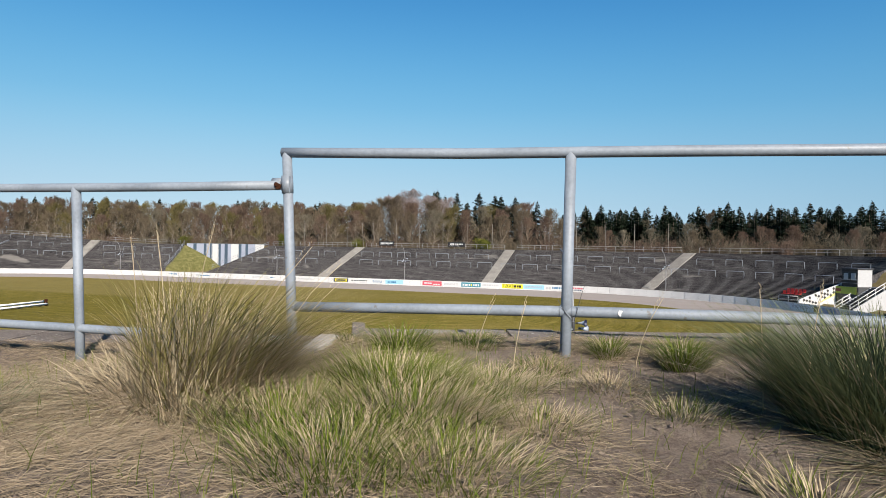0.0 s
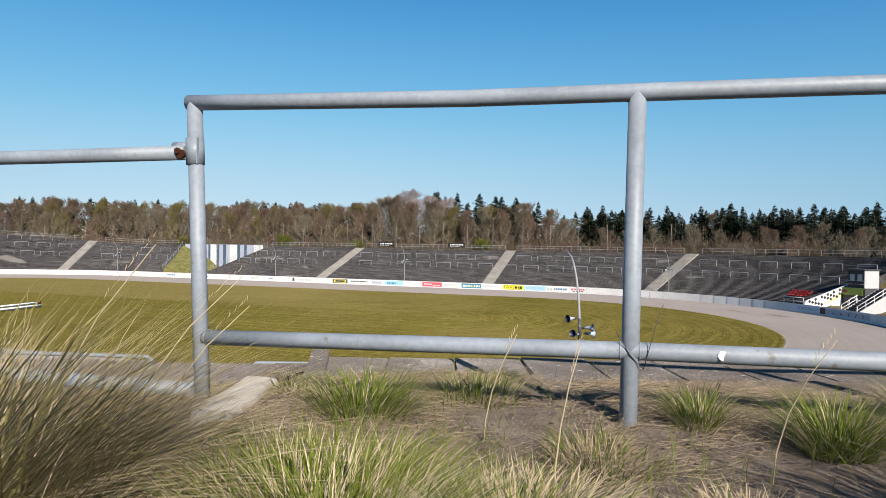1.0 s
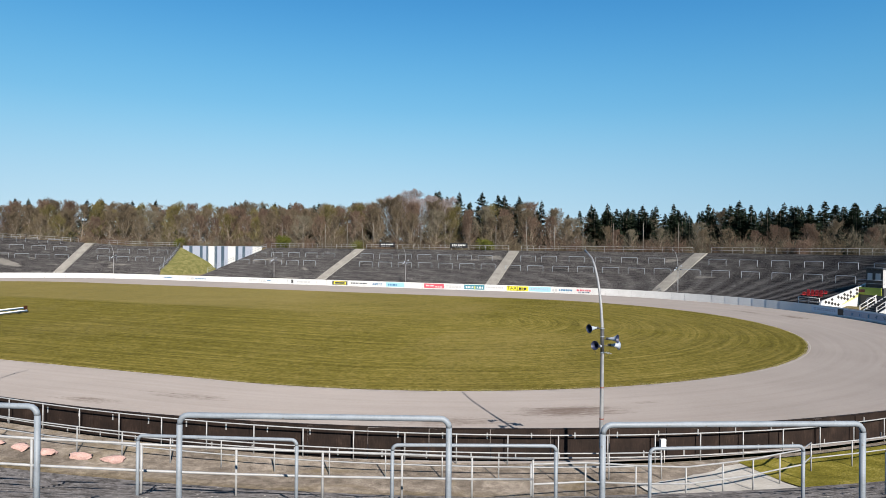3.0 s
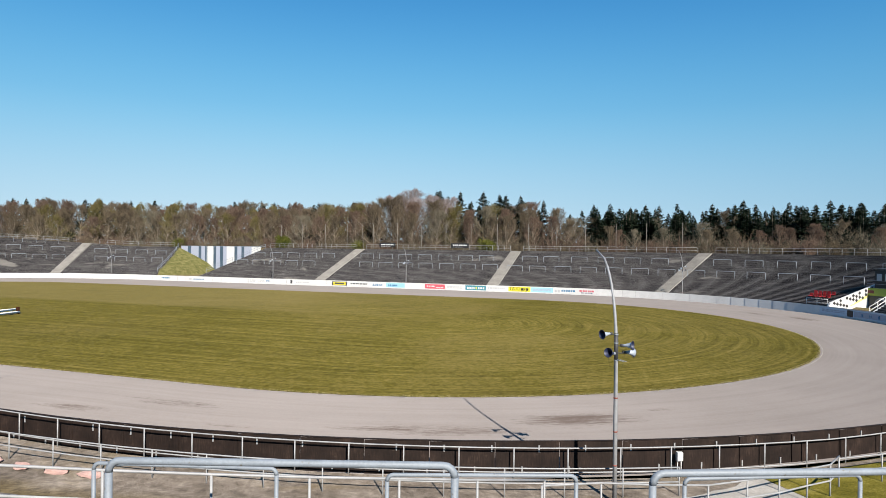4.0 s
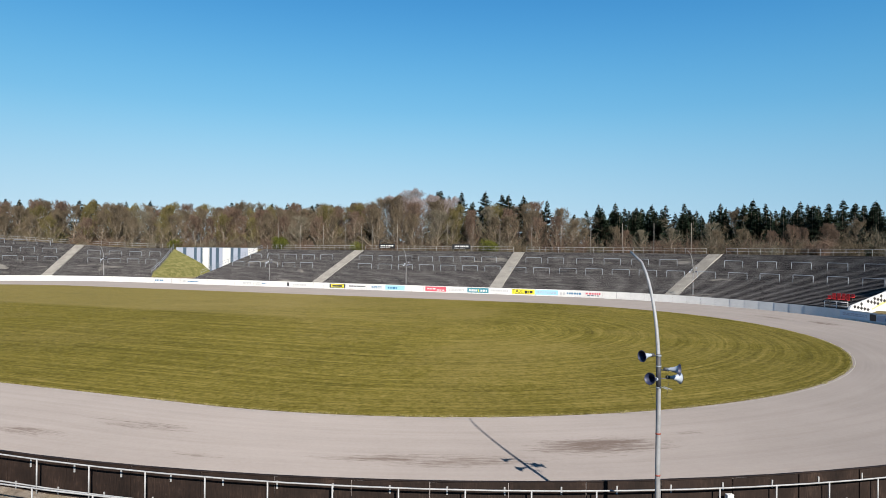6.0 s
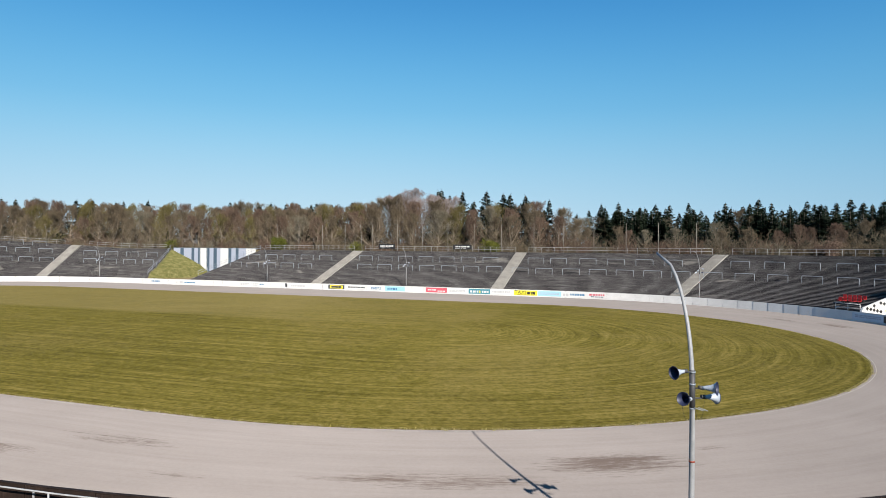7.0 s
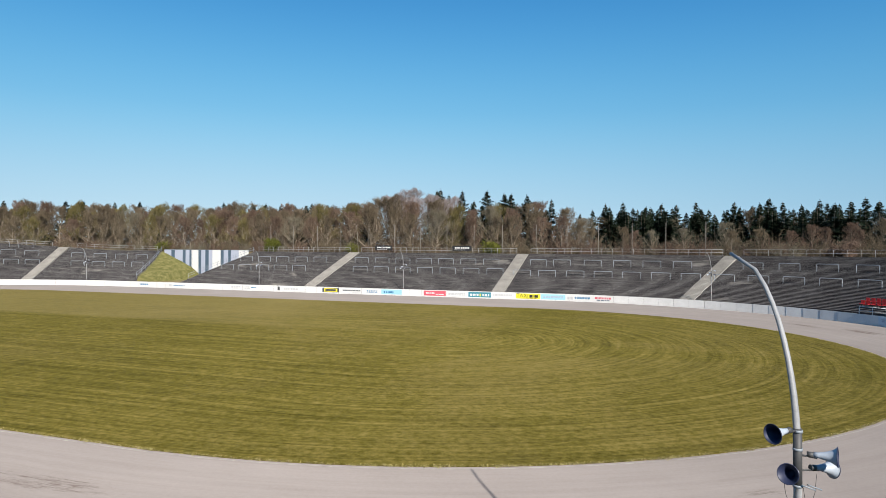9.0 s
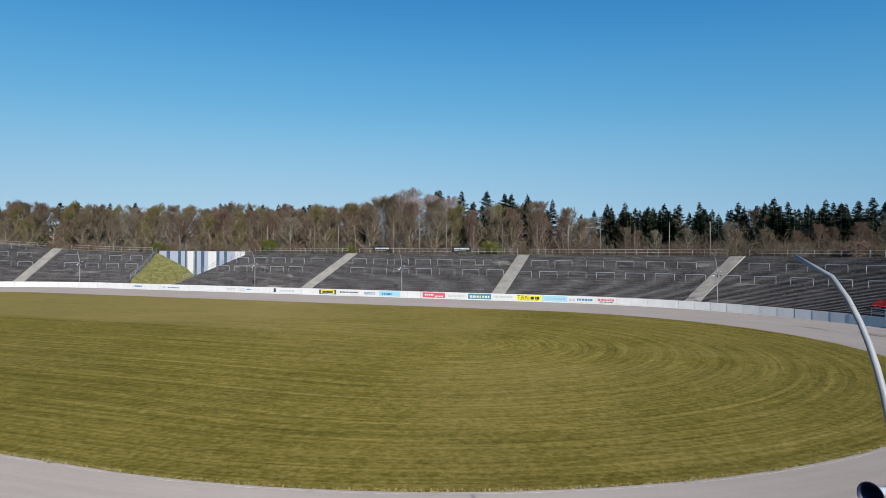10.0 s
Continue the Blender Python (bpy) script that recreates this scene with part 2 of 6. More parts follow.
# shale track: pale, with darker wheel-swept patches
a = Mat("pale_shale_track", 0.95)
u = a.co("UV")
w = a.world_co()
n1 = a.noise(w, 0.10, 4)
n2 = a.noise(w, 6.0, 6, 0.75)
c = a.ramp(a.mix(0.4, n1, n2), [(0.33, (0.372, 0.330, 0.310)), (0.66, (0.484, 0.434, 0.411))])
sweep = a.noise(a.scaled(u, 0.085, 0.75, 1.0), 1.0, 6, 0.72, 0.35)
hair = a.ramp(a.noise(a.scaled(u, 0.20, 5.0, 1.0), 1.0, 4, 0.7), [(0.40, (0.1,) * 3), (0.56, (1, 1, 1))])
dark = a.math("MULTIPLY", hair, a.ramp(sweep, [(0.49, (0, 0, 0)), (0.56, (1, 1, 1))]))
# damp reddish patches, where the surface has been raked up
us = a.split(u)
damp = 0.0
for q0, d0, sq, sd, k in ((-131.0, 41.4, 4.6, 1.7, 1.0), (-139.5, 43.0, 6.5, 1.2, 0.8), (-125.0, 40.4, 1.8, 0.5, 0.6), (-156.0, 40.5, 5.0, 0.9, 0.6), (-151.0, 43.6, 2.5, 0.7, 0.45),
                          (-160.5, 43.2, 3.0, 0.8, 0.6), (-45.0, 43.2, 5.0, 0.8, 0.8), (-52.0, 44.6, 4.0, 1.1, 1.0), (-96.0, 42.0, 3.5, 0.8, 0.4)):
    x = a.math("MULTIPLY", a.math("SUBTRACT", us[0], q0), 1 / sq)
    y = a.math("MULTIPLY", a.math("SUBTRACT", us[1], d0), 1 / sd)
    far_off = a.math("ADD", a.math("MULTIPLY", x, x), a.math("MULTIPLY", y, y))
    damp = a.math("MAXIMUM", damp, a.math("MULTIPLY", a.math("SUBTRACT", 1.0, far_off), k))
rake = a.mix(0.42, a.noise(a.scaled(u, 0.22, 2.2, 1.0), 1.0, 7, 0.75, 0.6), a.noise(a.scaled(u, 1.4, 9.0, 1.0), 1.0, 5, 0.75))
wet = a.ramp(a.math("ADD", rake, a.math("MULTIPLY", damp, 0.205)), [(0.58, (0, 0, 0)), (0.72, (1, 1, 1))])
c = a.mix(a.math("MULTIPLY", dark, 0.10), c, (0.20, 0.155, 0.13))
# the bend's dimmer light is painted in: shale darker and greyer than on the straight
bend = a.ramp(a.math("MULTIPLY", us[0], -0.005), [(0.02, (1, 1, 1)), (0.16, (1, 1, 1)), (0.52, (0.9, 0.9, 0.9)), (0.66, (0, 0, 0))])
c = a.mix(a.math("MULTIPLY", bend, 0.24), c, (0.215, 0.195, 0.185))
c = a.mix(a.math("MULTIPLY", a.math("MULTIPLY", wet, a.math("GREATER_THAN", damp, 0.0)), 0.9), c, (0.150, 0.104, 0.084))
lines = a.noise(a.scaled(u, 0.01, 1.6, 1.0), 1.0, 5, 0.6)
c = a.mix(0.14, c, a.ramp(lines, [(0.3, (0.25, 0.225, 0.21)), (0.7, (0.6, 0.56, 0.53))]))
a.color(c, 0.59)
a.bump(n2, 0.35, 0.02)
M_TRACK = a.m

# mown infield grass: mowing lines follow the edge, tufts and thin dry patches
a = Mat("mown_infield_grass", 0.95)
u = a.co("UV")
w = a.world_co()
us = a.split(u)
mow = a.noise(a.scaled(u, 0.02, 2.3, 1.0), 1.0, 3, 0.6, 0.25)
mow2 = a.noise(a.scaled(u, 0.05, 4.2, 1.0), 1.0, 4, 0.6)
patch = a.mix(0.5, a.noise(w, 0.030, 3, 0.6, 0.6), a.noise(w, 0.16, 5, 0.7, 0.5))
tuft = a.noise(w, 3.2, 5, 0.7)
fine = a.noise(w, 22.0, 4, 0.75)
wob = a.math("MULTIPLY", a.noise(w, 0.22, 3, 0.6), 2.5)
line = a.math("SINE", a.math("ADD", a.math("MULTIPLY", us[1], 3.1), wob))
streaky = a.ramp(a.noise(w, 0.045, 3, 0.6), [(0.42, (0, 0, 0)), (0.60, (1, 1, 1))])
line = a.math("ADD", a.math("MULTIPLY", a.math("MULTIPLY", line, streaky), 0.06), 0.5)
g = a.mix(0.50, mow, patch)
g = a.mix(0.36, g, mow2)
g = a.mix(0.30, g, line)
g = a.mix(0.12, g, a.noise(w, 0.9, 4, 0.7, 0.4))
g = a.mix(0.24, g, tuft)
g = a.mix(0.16, g, fine)
# the middle of the bend is dry
mid = a.node("ShaderNodeVectorMath")
mid.operation = "DISTANCE"
a.link(w, mid.inputs[0])
mid.inputs[1].default_value = (-14.0, 60.0, 0.0)
dry = a.ramp(a.math("MULTIPLY", mid.outputs["Value"], 0.02), [(0.10, (0.016,) * 3), (0.80, (0, 0, 0))])
g = a.math("ADD", g, dry)
c = a.ramp(g, [(0.42, (0.046, 0.043, 0.006)), (0.47, (0.122, 0.107, 0.015)), (0.52, (0.212, 0.178, 0.034)), (0.585, (0.41, 0.33, 0.10))])
thin = a.ramp(a.mix(0.35, a.noise(w, 0.035, 4, 0.65, 0.8), tuft), [(0.48, (0, 0, 0)), (0.62, (0.40,) * 3)])
c = a.mix(thin, c, (0.30, 0.235, 0.085))
# the far half was cut later and is paler
far = a.math("MULTIPLY", a.ramp(a.math("MULTIPLY", us[1], 0.02), [(0.025, (0, 0, 0)), (0.07, (1, 1, 1))]), a.ramp(a.math("ADD", a.math("MULTIPLY", us[0], 0.004), 0.5), [(0.50, (0, 0, 0)), (0.66, (1, 1, 1))]))
a.color(a.mix(a.math("MULTIPLY", far, 0.38), c, (0.34, 0.275, 0.12)), 0.54)
a.bump(a.mix(0.5, tuft, fine), 0.9, 0.08)
M_INFIELD = a.m

# earth of the banks and of the wood
a = Mat("bank_soil_and_turf", 0.98)
w = a.world_co()
n1, n2, n3 = a.noise(w, 0.12, 4), a.noise(w, 1.9, 5, 0.6), a.noise(w, 30.0, 5, 0.75)
g = a.mix(0.45, a.mix(0.5, n1, n2), n3)
a.color(a.ramp(g, [(0.32, (0.075, 0.075, 0.025)), (0.5, (0.165, 0.135, 0.07)), (0.66, (0.25, 0.205, 0.13))]))
a.bump(n3, 0.8, 0.03)
M_GROUND = a.m

# sandy rim behind the fence
a = Mat("sandy_soil_with_dead_grass", 0.98)
w = a.world_co()
n1, n2, n3 = a.noise(w, 1.3, 5, 0.6, 0.3), a.noise(w, 9.0, 5, 0.65), a.noise(w, 75.0, 5, 0.75)
g = a.mix(0.45, a.mix(0.5, n1, n2), n3)
c = a.ramp(g, [(0.34, (0.095, 0.073, 0.058)), (0.44, (0.24, 0.190, 0.155)), (0.54, (0.36, 0.295, 0.245)), (0.68, (0.52, 0.44, 0.375))])
litter = a.noise(a.scaled(w, 30.0, 7.0, 8.0), 1.0, 5, 0.7, 1.2)
c = a.mix(a.ramp(litter, [(0.55, (0, 0, 0)), (0.62, (0.55,) * 3)]), c, (0.42, 0.36, 0.23))
a.color(c, 0.74)
a.bump(a.mix(0.4, n2, n3), 1.0, 0.06)
M_SAND = a.m

# foot of the stand: grey asphalt with moss
a = Mat("mossy_grey_concourse", 0.95)
w = a.world_co()
n1, n2, n3 = a.noise(w, 0.35, 5, 0.6), a.noise(w, 3.0, 5, 0.65), a.noise(w, 40.0, 4, 0.7)
g = a.mix(0.4, a.mix(0.5, n1, n2), n3)
c = a.ramp(g, [(0.39, (0.060, 0.050, 0.041)), (0.5, (0.185, 0.157, 0.132)), (0.62, (0.40, 0.35, 0.30))])
moss = a.ramp(a.noise(w, 0.28, 4, 0.6, 0.5), [(0.58, (0, 0, 0)), (0.70, (0.45,) * 3)])
c = a.mix(moss, c, (0.17, 0.125, 0.05))
# moss and leaf mould along the foot of the terrace
edge_v = a.math("ADD", a.split(a.co("UV"))[1], a.math("MULTIPLY", a.noise(w, 0.5, 4, 0.7), 1.6))
mould = a.ramp(a.math("MULTIPLY", edge_v, 0.01), [(0.532, (0, 0, 0)), (0.545, (1, 1, 1))])
mc = a.ramp(a.mix(0.5, n2, n3), [(0.38, (0.030, 0.022, 0.010)), (0.52, (0.115, 0.085, 0.035)), (0.66, (0.24, 0.19, 0.10))])
a.color(a.mix(a.math("MULTIPLY", mould, 0.85), c, mc), 0.86)
a.bump(n3, 0.6, 0.02)
M_CONCOURSE = a.m

a = Mat("short_green_lawn", 0.95)
w = a.world_co()
n1, n2 = a.noise(w, 0.8, 4), a.noise(w, 12.0, 5, 0.7)
a.color(a.ramp(a.mix(0.5, n1, n2), [(0.38, (0.075, 0.068, 0.010)), (0.52, (0.165, 0.145, 0.024)), (0.64, (0.29, 0.24, 0.075))]))
a.bump(n2, 0.9, 0.05)
M_LAWN = a.m

a = Mat("rough_bank_turf", 0.95)
w = a.world_co()
n1, n2 = a.noise(w, 1.1, 5, 0.7), a.noise(w, 9.0, 5, 0.7)
a.color(a.ramp(a.mix(0.5, n1, n2), [(0.38, (0.070, 0.072, 0.024)), (0.52, (0.150, 0.145, 0.052)), (0.64, (0.28, 0.245, 0.12))]))
a.bump(n2, 0.9, 0.05)
M_BANK = a.m

# track side of the boards is white, their back is tarred wood
a = Mat("white_board_front", 0.6)
p = a.world_co()
n1, n2 = a.noise(p, 0.8, 4), a.noise(p, 9.0, 5, 0.7)
c = a.ramp(a.mix(0.5, n1, n2), [(0.32, (0.66, 0.65, 0.64)), (0.62, (0.82, 0.81, 0.80))])
a.color(a.mix(0.05, c, a.ramp(a.random(), [(0, (0.3, 0.3, 0.3)), (1, (1, 1, 1))])))
M_BOARD = a.m

a = Mat("unpainted_pale_board", 0.7)
p = a.world_co()
n1, n2 = a.noise(p, 0.6, 4), a.noise(p, 7.0, 5, 0.7)
a.color(a.ramp(a.mix(0.5, n1, n2), [(0.3, (0.66, 0.66, 0.66)), (0.52, (0.80, 0.80, 0.80)), (0.7, (0.88, 0.88, 0.87))]))
M_BOARDGREY = a.m

a = Mat("tarred_wood_board_back", 0.75)
p = a.world_co()
n1, n2 = a.noise(p, 1.1, 4, 0.6), a.noise(a.scaled(p, 30.0, 30.0, 3.0), 1.0, 5, 0.7)
c = a.ramp(a.mix(0.5, n1, n2), [(0.36, (0.008, 0.006, 0.0055)), (0.55, (0.026, 0.017, 0.014)), (0.72, (0.085, 0.056, 0.043))])
rub = a.ramp(a.noise(a.scaled(p, 3.0, 3.0, 26.0), 1.0, 5, 0.7, 0.4), [(0.66, (0, 0, 0)), (0.74, (0.7,) * 3)])
c = a.mix(a.math("MULTIPLY", a.random(), 0.14), c, (0.05, 0.032, 0.024))
a.color(a.mix(rub, c, (0.16, 0.13, 0.10)))
a.bump(n2, 0.5, 0.01)
a.bsdf.inputs["Specular IOR Level"].default_value = 0.15
M_TARRED = a.m


def foliage(name, lo, hi, rough=0.85, thin=0.0):
    """Leaf and twig colours; thin: the share of light that shines through."""
    a = Mat(name, rough)
    a.bsdf.inputs["Specular IOR Level"].default_value = 0.12
    r = a.random(True)
    o = a.random()
    c = a.ramp(a.math("ADD", a.math("MULTIPLY", r, 0.65), a.math("MULTIPLY", o, 0.35)), [(0.0, lo), (1.0, hi)])
    a.color(c)
    if thin:
        a.bsdf.inputs["Diffuse Roughness"].default_value = 0.3
        through_leaf = a.t.nodes.new("ShaderNodeBsdfTranslucent")
        a.link(c, through_leaf.inputs["Color"])
        both = a.t.nodes.new("ShaderNodeMixShader")
        both.inputs[0].default_value = thin
        a.link(a.bsdf.outputs[0], both.inputs[1])
        a.link(through_leaf.outputs[0], both.inputs[2])
        a.link(both.outputs[0], a.t.nodes["Material Output"].inputs["Surface"])
    return a.m


M_BEAM = plain("fresh_white_paint", (0.97, 0.96, 0.93), 0.85, 0.03)
M_PALEYELLOW = plain("faded_pale_yellow_paint", (0.74, 0.68, 0.26), 0.6)
M_DARKRUST = plain("dark_flaky_rust", (0.055, 0.022, 0.012), 0.95, 0.4, 60.0)
M_BLADE_GREEN = foliage("green_grass_blades", (0.050, 0.082, 0.010), (0.25, 0.30, 0.050), thin=0.24)
M_BLADE_DRY = foliage("straw_grass_blades", (0.28, 0.205, 0.115), (0.80, 0.68, 0.47), thin=0.22)
M_BLADE_BLUE = foliage("blue_green_marram_blades", (0.038, 0.056, 0.022), (0.30, 0.33, 0.165), thin=0.22)
M_BLADE_OLIVE = foliage("olive_marram_blades", (0.100, 0.094, 0.028), (0.56, 0.49, 0.21), thin=0.22)
M_STRAW = foliage("weathered_fallen_straw", (0.15, 0.110, 0.068), (0.52, 0.42, 0.29), thin=0.15)
M_BARK = plain("grey_brown_bark", (0.30, 0.25, 0.195), 0.95, 0.35, 3.0)
M_TWIG = foliage("bare_brown_twigs", (0.060, 0.046, 0.030), (0.225, 0.180, 0.124))
M_TWIGRED = foliage("reddish_bare_twigs", (0.070, 0.047, 0.035), (0.225, 0.156, 0.118))
M_TWIGPALE = foliage("pale_grey_twigs", (0.080, 0.072, 0.052), (0.26, 0.23, 0.17))
M_TWIGMAUVE = foliage("greyish_mauve_twigs", (0.15, 0.125, 0.125), (0.40, 0.345, 0.345))
M_TWIGOLIVE = foliage("olive_budding_twigs", (0.07, 0.06, 0.022), (0.21, 0.18, 0.072))
M_NEEDLE = foliage("dark_green_needles", (0.006, 0.012, 0.007), (0.028, 0.042, 0.024))
M_NEEDLEGREY = foliage("grey_green_needles", (0.012, 0.019, 0.013), (0.05, 0.064, 0.046))
M_BUSH = foliage("yellow_green_leaves", (0.06, 0.072, 0.012), (0.20, 0.205, 0.042))

# ---------------------------------------------------------------- plan of the stadium
# An oval of two straights and two half circles. q runs along the oval (metres at 50 m from
# its spine), d is the distance out from the spine.
CX, CY = -20.0, 72.7
TH = radians(174.9)
AX = (math.cos(TH), math.sin(TH))
NX = (AX[1], -AX[0])
LS = 92.0
HB = 50.0 * math.pi
Q0, Q1 = -HB - LS, LS + HB


def outward(q):
    if 0 <= q <= LS:
        return NX
    if q > LS:
        p = (q - LS) / 50.0
        return (NX[0] * math.cos(p) + AX[0] * math.sin(p), NX[1] * math.cos(p) + AX[1] * math.sin(p))
    if q > -HB:
        p = -q / 50.0
        return (NX[0] * math.cos(p) - AX[0] * math.sin(p), NX[1] * math.cos(p) - AX[1] * math.sin(p))
    return (-NX[0], -NX[1])


def spine(q):
    if q > 0:
        s = min(q, LS)
    elif q < -HB:
        s = min(-q - HB, LS)
    else:
        s = 0.0
    return (CX + AX[0] * s, CY + AX[1] * s)


def plan(q, d, z=0.0):
    n, s = outward(q), spine(q)
    return Vector((s[0] + n[0] * d, s[1] + n[1] * d, z))


def along(q, d, z=0.0):
    """Pose at (q, d): local x runs along the oval to the right as seen from the infield's outside, y points to the spine."""
    n = outward(q)
    return Matrix.Translation(plan(q, d, z)) @ Matrix.Rotation(math.atan2(n[1], n[0]) + math.pi / 2, 4, "Z")


def smooth(a, b, x):
    k = min(1.0, max(0.0, (x - a) / (b - a)))
    return k * k * (3 - 2 * k)


D_IN = 36.15          # edge of the grass
FOOT, RIM = 57.0, 73.7
Z_FOOT, Z_RIM = 1.70, 7.62
NSTEP = 38


def d_board(q):
    return 50.0 + 1.0 * outward(q)[1]


def lift(q):
    return 2.3 * smooth(100, 140, q) * (1 - smooth(300, 340, q))


def rise(q):
    """The walkway below the near terrace climbs to one side."""
    return min(0.45, max(-0.12, -0.021 * (q + 137.0))) * smooth(-100.0, -116.0, q)


def near_foot(q, d):
    """The lowest near steps climb with the walkway."""
    return min(0.30, max(0.0, -0.020 * (q + 139.0))) * smooth(60.5, 57.5, d)


def tz(d, q=0.0):
    k = (d - FOOT) / (RIM - FOOT)
    return Z_FOOT + (Z_RIM + lift(q) - Z_FOOT) * k + near_foot(q, d)


def samples(q0, q1, step=2.5):
    """Places along the oval, closer in the bends."""
    n = max(2, int(abs(q1 - q0) / step) + 1)
    return [q0 + (q1 - q0) * i / (n - 1) for i in range(n)]


# ---------------------------------------------------------------- building helpers


def mesh_object(name, verts, faces, materials, uvs=None, face_mats=None, parent=None, shade=False):
    me = bpy.data.meshes.new(name)
    me.from_pydata([tuple(v) for v in verts], [], faces)
    for m in (materials if isinstance(materials, (list, tuple)) else [materials]):
        me.materials.append(m)
    if uvs is not None:
        lay = me.uv_layers.new(name="UVMap")
        idx = np.empty(len(me.loops), dtype=np.int32)
        me.loops.foreach_get("vertex_index", idx)
        lay.data.foreach_set("uv", np.asarray(uvs, dtype=np.float32)[idx].ravel())
    if face_mats is not None:
        me.polygons.foreach_set("material_index", np.asarray(face_mats, dtype=np.int32))
    if shade:
        me.polygons.foreach_set("use_smooth", np.ones(len(me.polygons), dtype=bool))
    me.update()
    ob = new(name, me)
    if parent is not None:
        ob.parent = parent
    return ob


def part(name, bm, material, parent, label="", smooth_shade=False):
    bmesh.ops.recalc_face_normals(bm, faces=bm.faces)
    me = bpy.data.meshes.new(name)
    bm.to_mesh(me)
    bm.free()
    for m in (material if isinstance(material, (list, tuple)) else [material]):
        me.materials.append(m)
    if smooth_shade:
        me.polygons.foreach_set("use_smooth", np.ones(len(me.polygons), dtype=bool))
    ob = new(name, me)
    if parent is not None:
        ob.parent = parent
    if label:
        ob["label"] = label
    return ob


def shared(name, mesh, parent, m):
    """A part on mesh data that others use too."""
    ob = new(name, mesh)
    ob.parent = parent
    ob.matrix_basis = m
    return ob


def box(bm, sx, sy, sz, m=None, bevel=0.0):
    """A box that stands on z = 0 of the pose m, centred in x and y."""
    r = bmesh.ops.create_cube(bm, size=1.0)
    vs = r["verts"]
    bmesh.ops.transform(bm, matrix=Matrix.Translation((0, 0, sz / 2)) @ Matrix.Diagonal((sx, sy, sz, 1)), verts=vs)
    if bevel:
        es = list({e for v in vs for e in v.link_edges})
        g = bmesh.ops.bevel(bm, geom=es, offset=bevel, segments=2, affect="EDGES", profile=0.6)
        vs = list({v for f in g["faces"] for v in f.verts} | {v for v in vs if v.is_valid})
    if m is not None:
        bmesh.ops.transform(bm, matrix=m, verts=vs)
    return vs


def pipe(bm, pts, r, n=8, caps=True, radii=None):
    """A round pipe through the points."""
    pts = [Vector(p) for p in pts]
    rings = []
    up = Vector((0, 0, 1))
    for i, p in enumerate(pts):
        a = (pts[min(i + 1, len(pts) - 1)] - pts[max(i - 1, 0)]).normalized()
        side = a.cross(up)
        if side.length < 1e-3:
            side = a.cross(Vector((1, 0, 0)))
        side.normalize()
        other = side.cross(a)
        rr = radii[i] if radii else r
        rings.append([bm.verts.new(p + (side * math.cos(k) + other * math.sin(k)) * rr)
                      for k in (2 * math.pi * j / n for j in range(n))])
    for a, b in zip(rings, rings[1:]):
        for j in range(n):
            f = bm.faces.new((a[j], a[(j + 1) % n], b[(j + 1) % n], b[j]))
            f.smooth = True
    if caps:
        bm.faces.new(list(reversed(rings[0])))
        bm.faces.new(rings[-1])
    return bm


def pipe_mesh(name, pts, r, n=8, radii=None):
    bm = bmesh.new()
    pipe(bm, pts, r, n, True, radii)
    bm.normal_update()
    bmesh.ops.recalc_face_normals(bm, faces=bm.faces)
    me = bpy.data.meshes.new(name)
    bm.to_mesh(me)
    bm.free()
    return me


def empty(name, m=None):
    ob = new(name)
    ob.empty_display_size = 0.3
    if m is not None:
        ob.matrix_world = m
    return ob


def loft(name, qs, profile, material, parent=None):
    """A strip along the oval. profile(q): list of (d, z)."""
    verts, uvs, faces = [], [], []
    for q in qs:
        pr = profile(q)
        run = 0.0
        for i, (d, z) in enumerate(pr):
            if i:
                run += math.hypot(d - pr[i - 1][0], z - pr[i - 1][1])
            verts.append(plan(q, d, z))
            uvs.append((q, pr[0][0] + run))
    k = len(profile(qs[0]))
    rev = qs[-1] > qs[0]
    for i in range(len(qs) - 1):
        for j in range(k - 1):
            f = (i * k + j, (i + 1) * k + j, (i + 1) * k + j + 1, i * k + j + 1)
            faces.append(f if not rev else tuple(reversed(f)))
    return mesh_object(name, verts, faces, material, uvs, parent=parent)

# ---------------------------------------------------------------- ground, track, infield
GATE_R0, GATE_R1 = 78.8, 74.0      # edge of the gateway cut on its one side: at the foot, at the rim
GATE_L0, GATE_L1 = 92.4, 97.8      # and on the other


def gate_side(d, a, b):
    return a + (b - a) * (d - FOOT) / (RIM - FOOT)


def ground_profile(q):
    g = smooth(72, 76, q) * (1 - smooth(96, 100, q))
    g2 = smooth(-44.5, -46.5, q) * (1 - smooth(-57.5, -59.5, q))      # stairwell beside the podium
    low = 1.0 - g
    out = [(30.0, -0.25), (44.0, -0.25), (52.5, -0.20), (56.8, 0.75), (FOOT + 0.2, 0.9 * low + 0.8 * g)]
    for d in (60.0, 65.0, 70.0, RIM + 0.2):
        z = (tz(d, q) - 0.45) * low + 0.8 * g
        out.append((d, z if d > 66 else z * (1 - g2) + 0.7 * g2))
    r = Z_RIM + lift(q)
    dip = 0.38 * smooth(-98.0, -104.0, q)       # the sandy rim lies on top here
    out += [(74.6, (r - 0.12 - dip) * low + 0.8 * g), (76.0, r - 0.12 - dip), (82.0, r - 0.15 - dip), (92.0, 6.4), (110.0, 6.0), (170.0, 6.0), (600.0, 5.5), (3800.0, 5.0)]
    return out


ground = loft("ground", samples(Q0, Q1, 4.0), ground_profile, M_GROUND)
tagged(ground, "earth banks and woodland floor round the oval stadium", "ground", kind="structure")

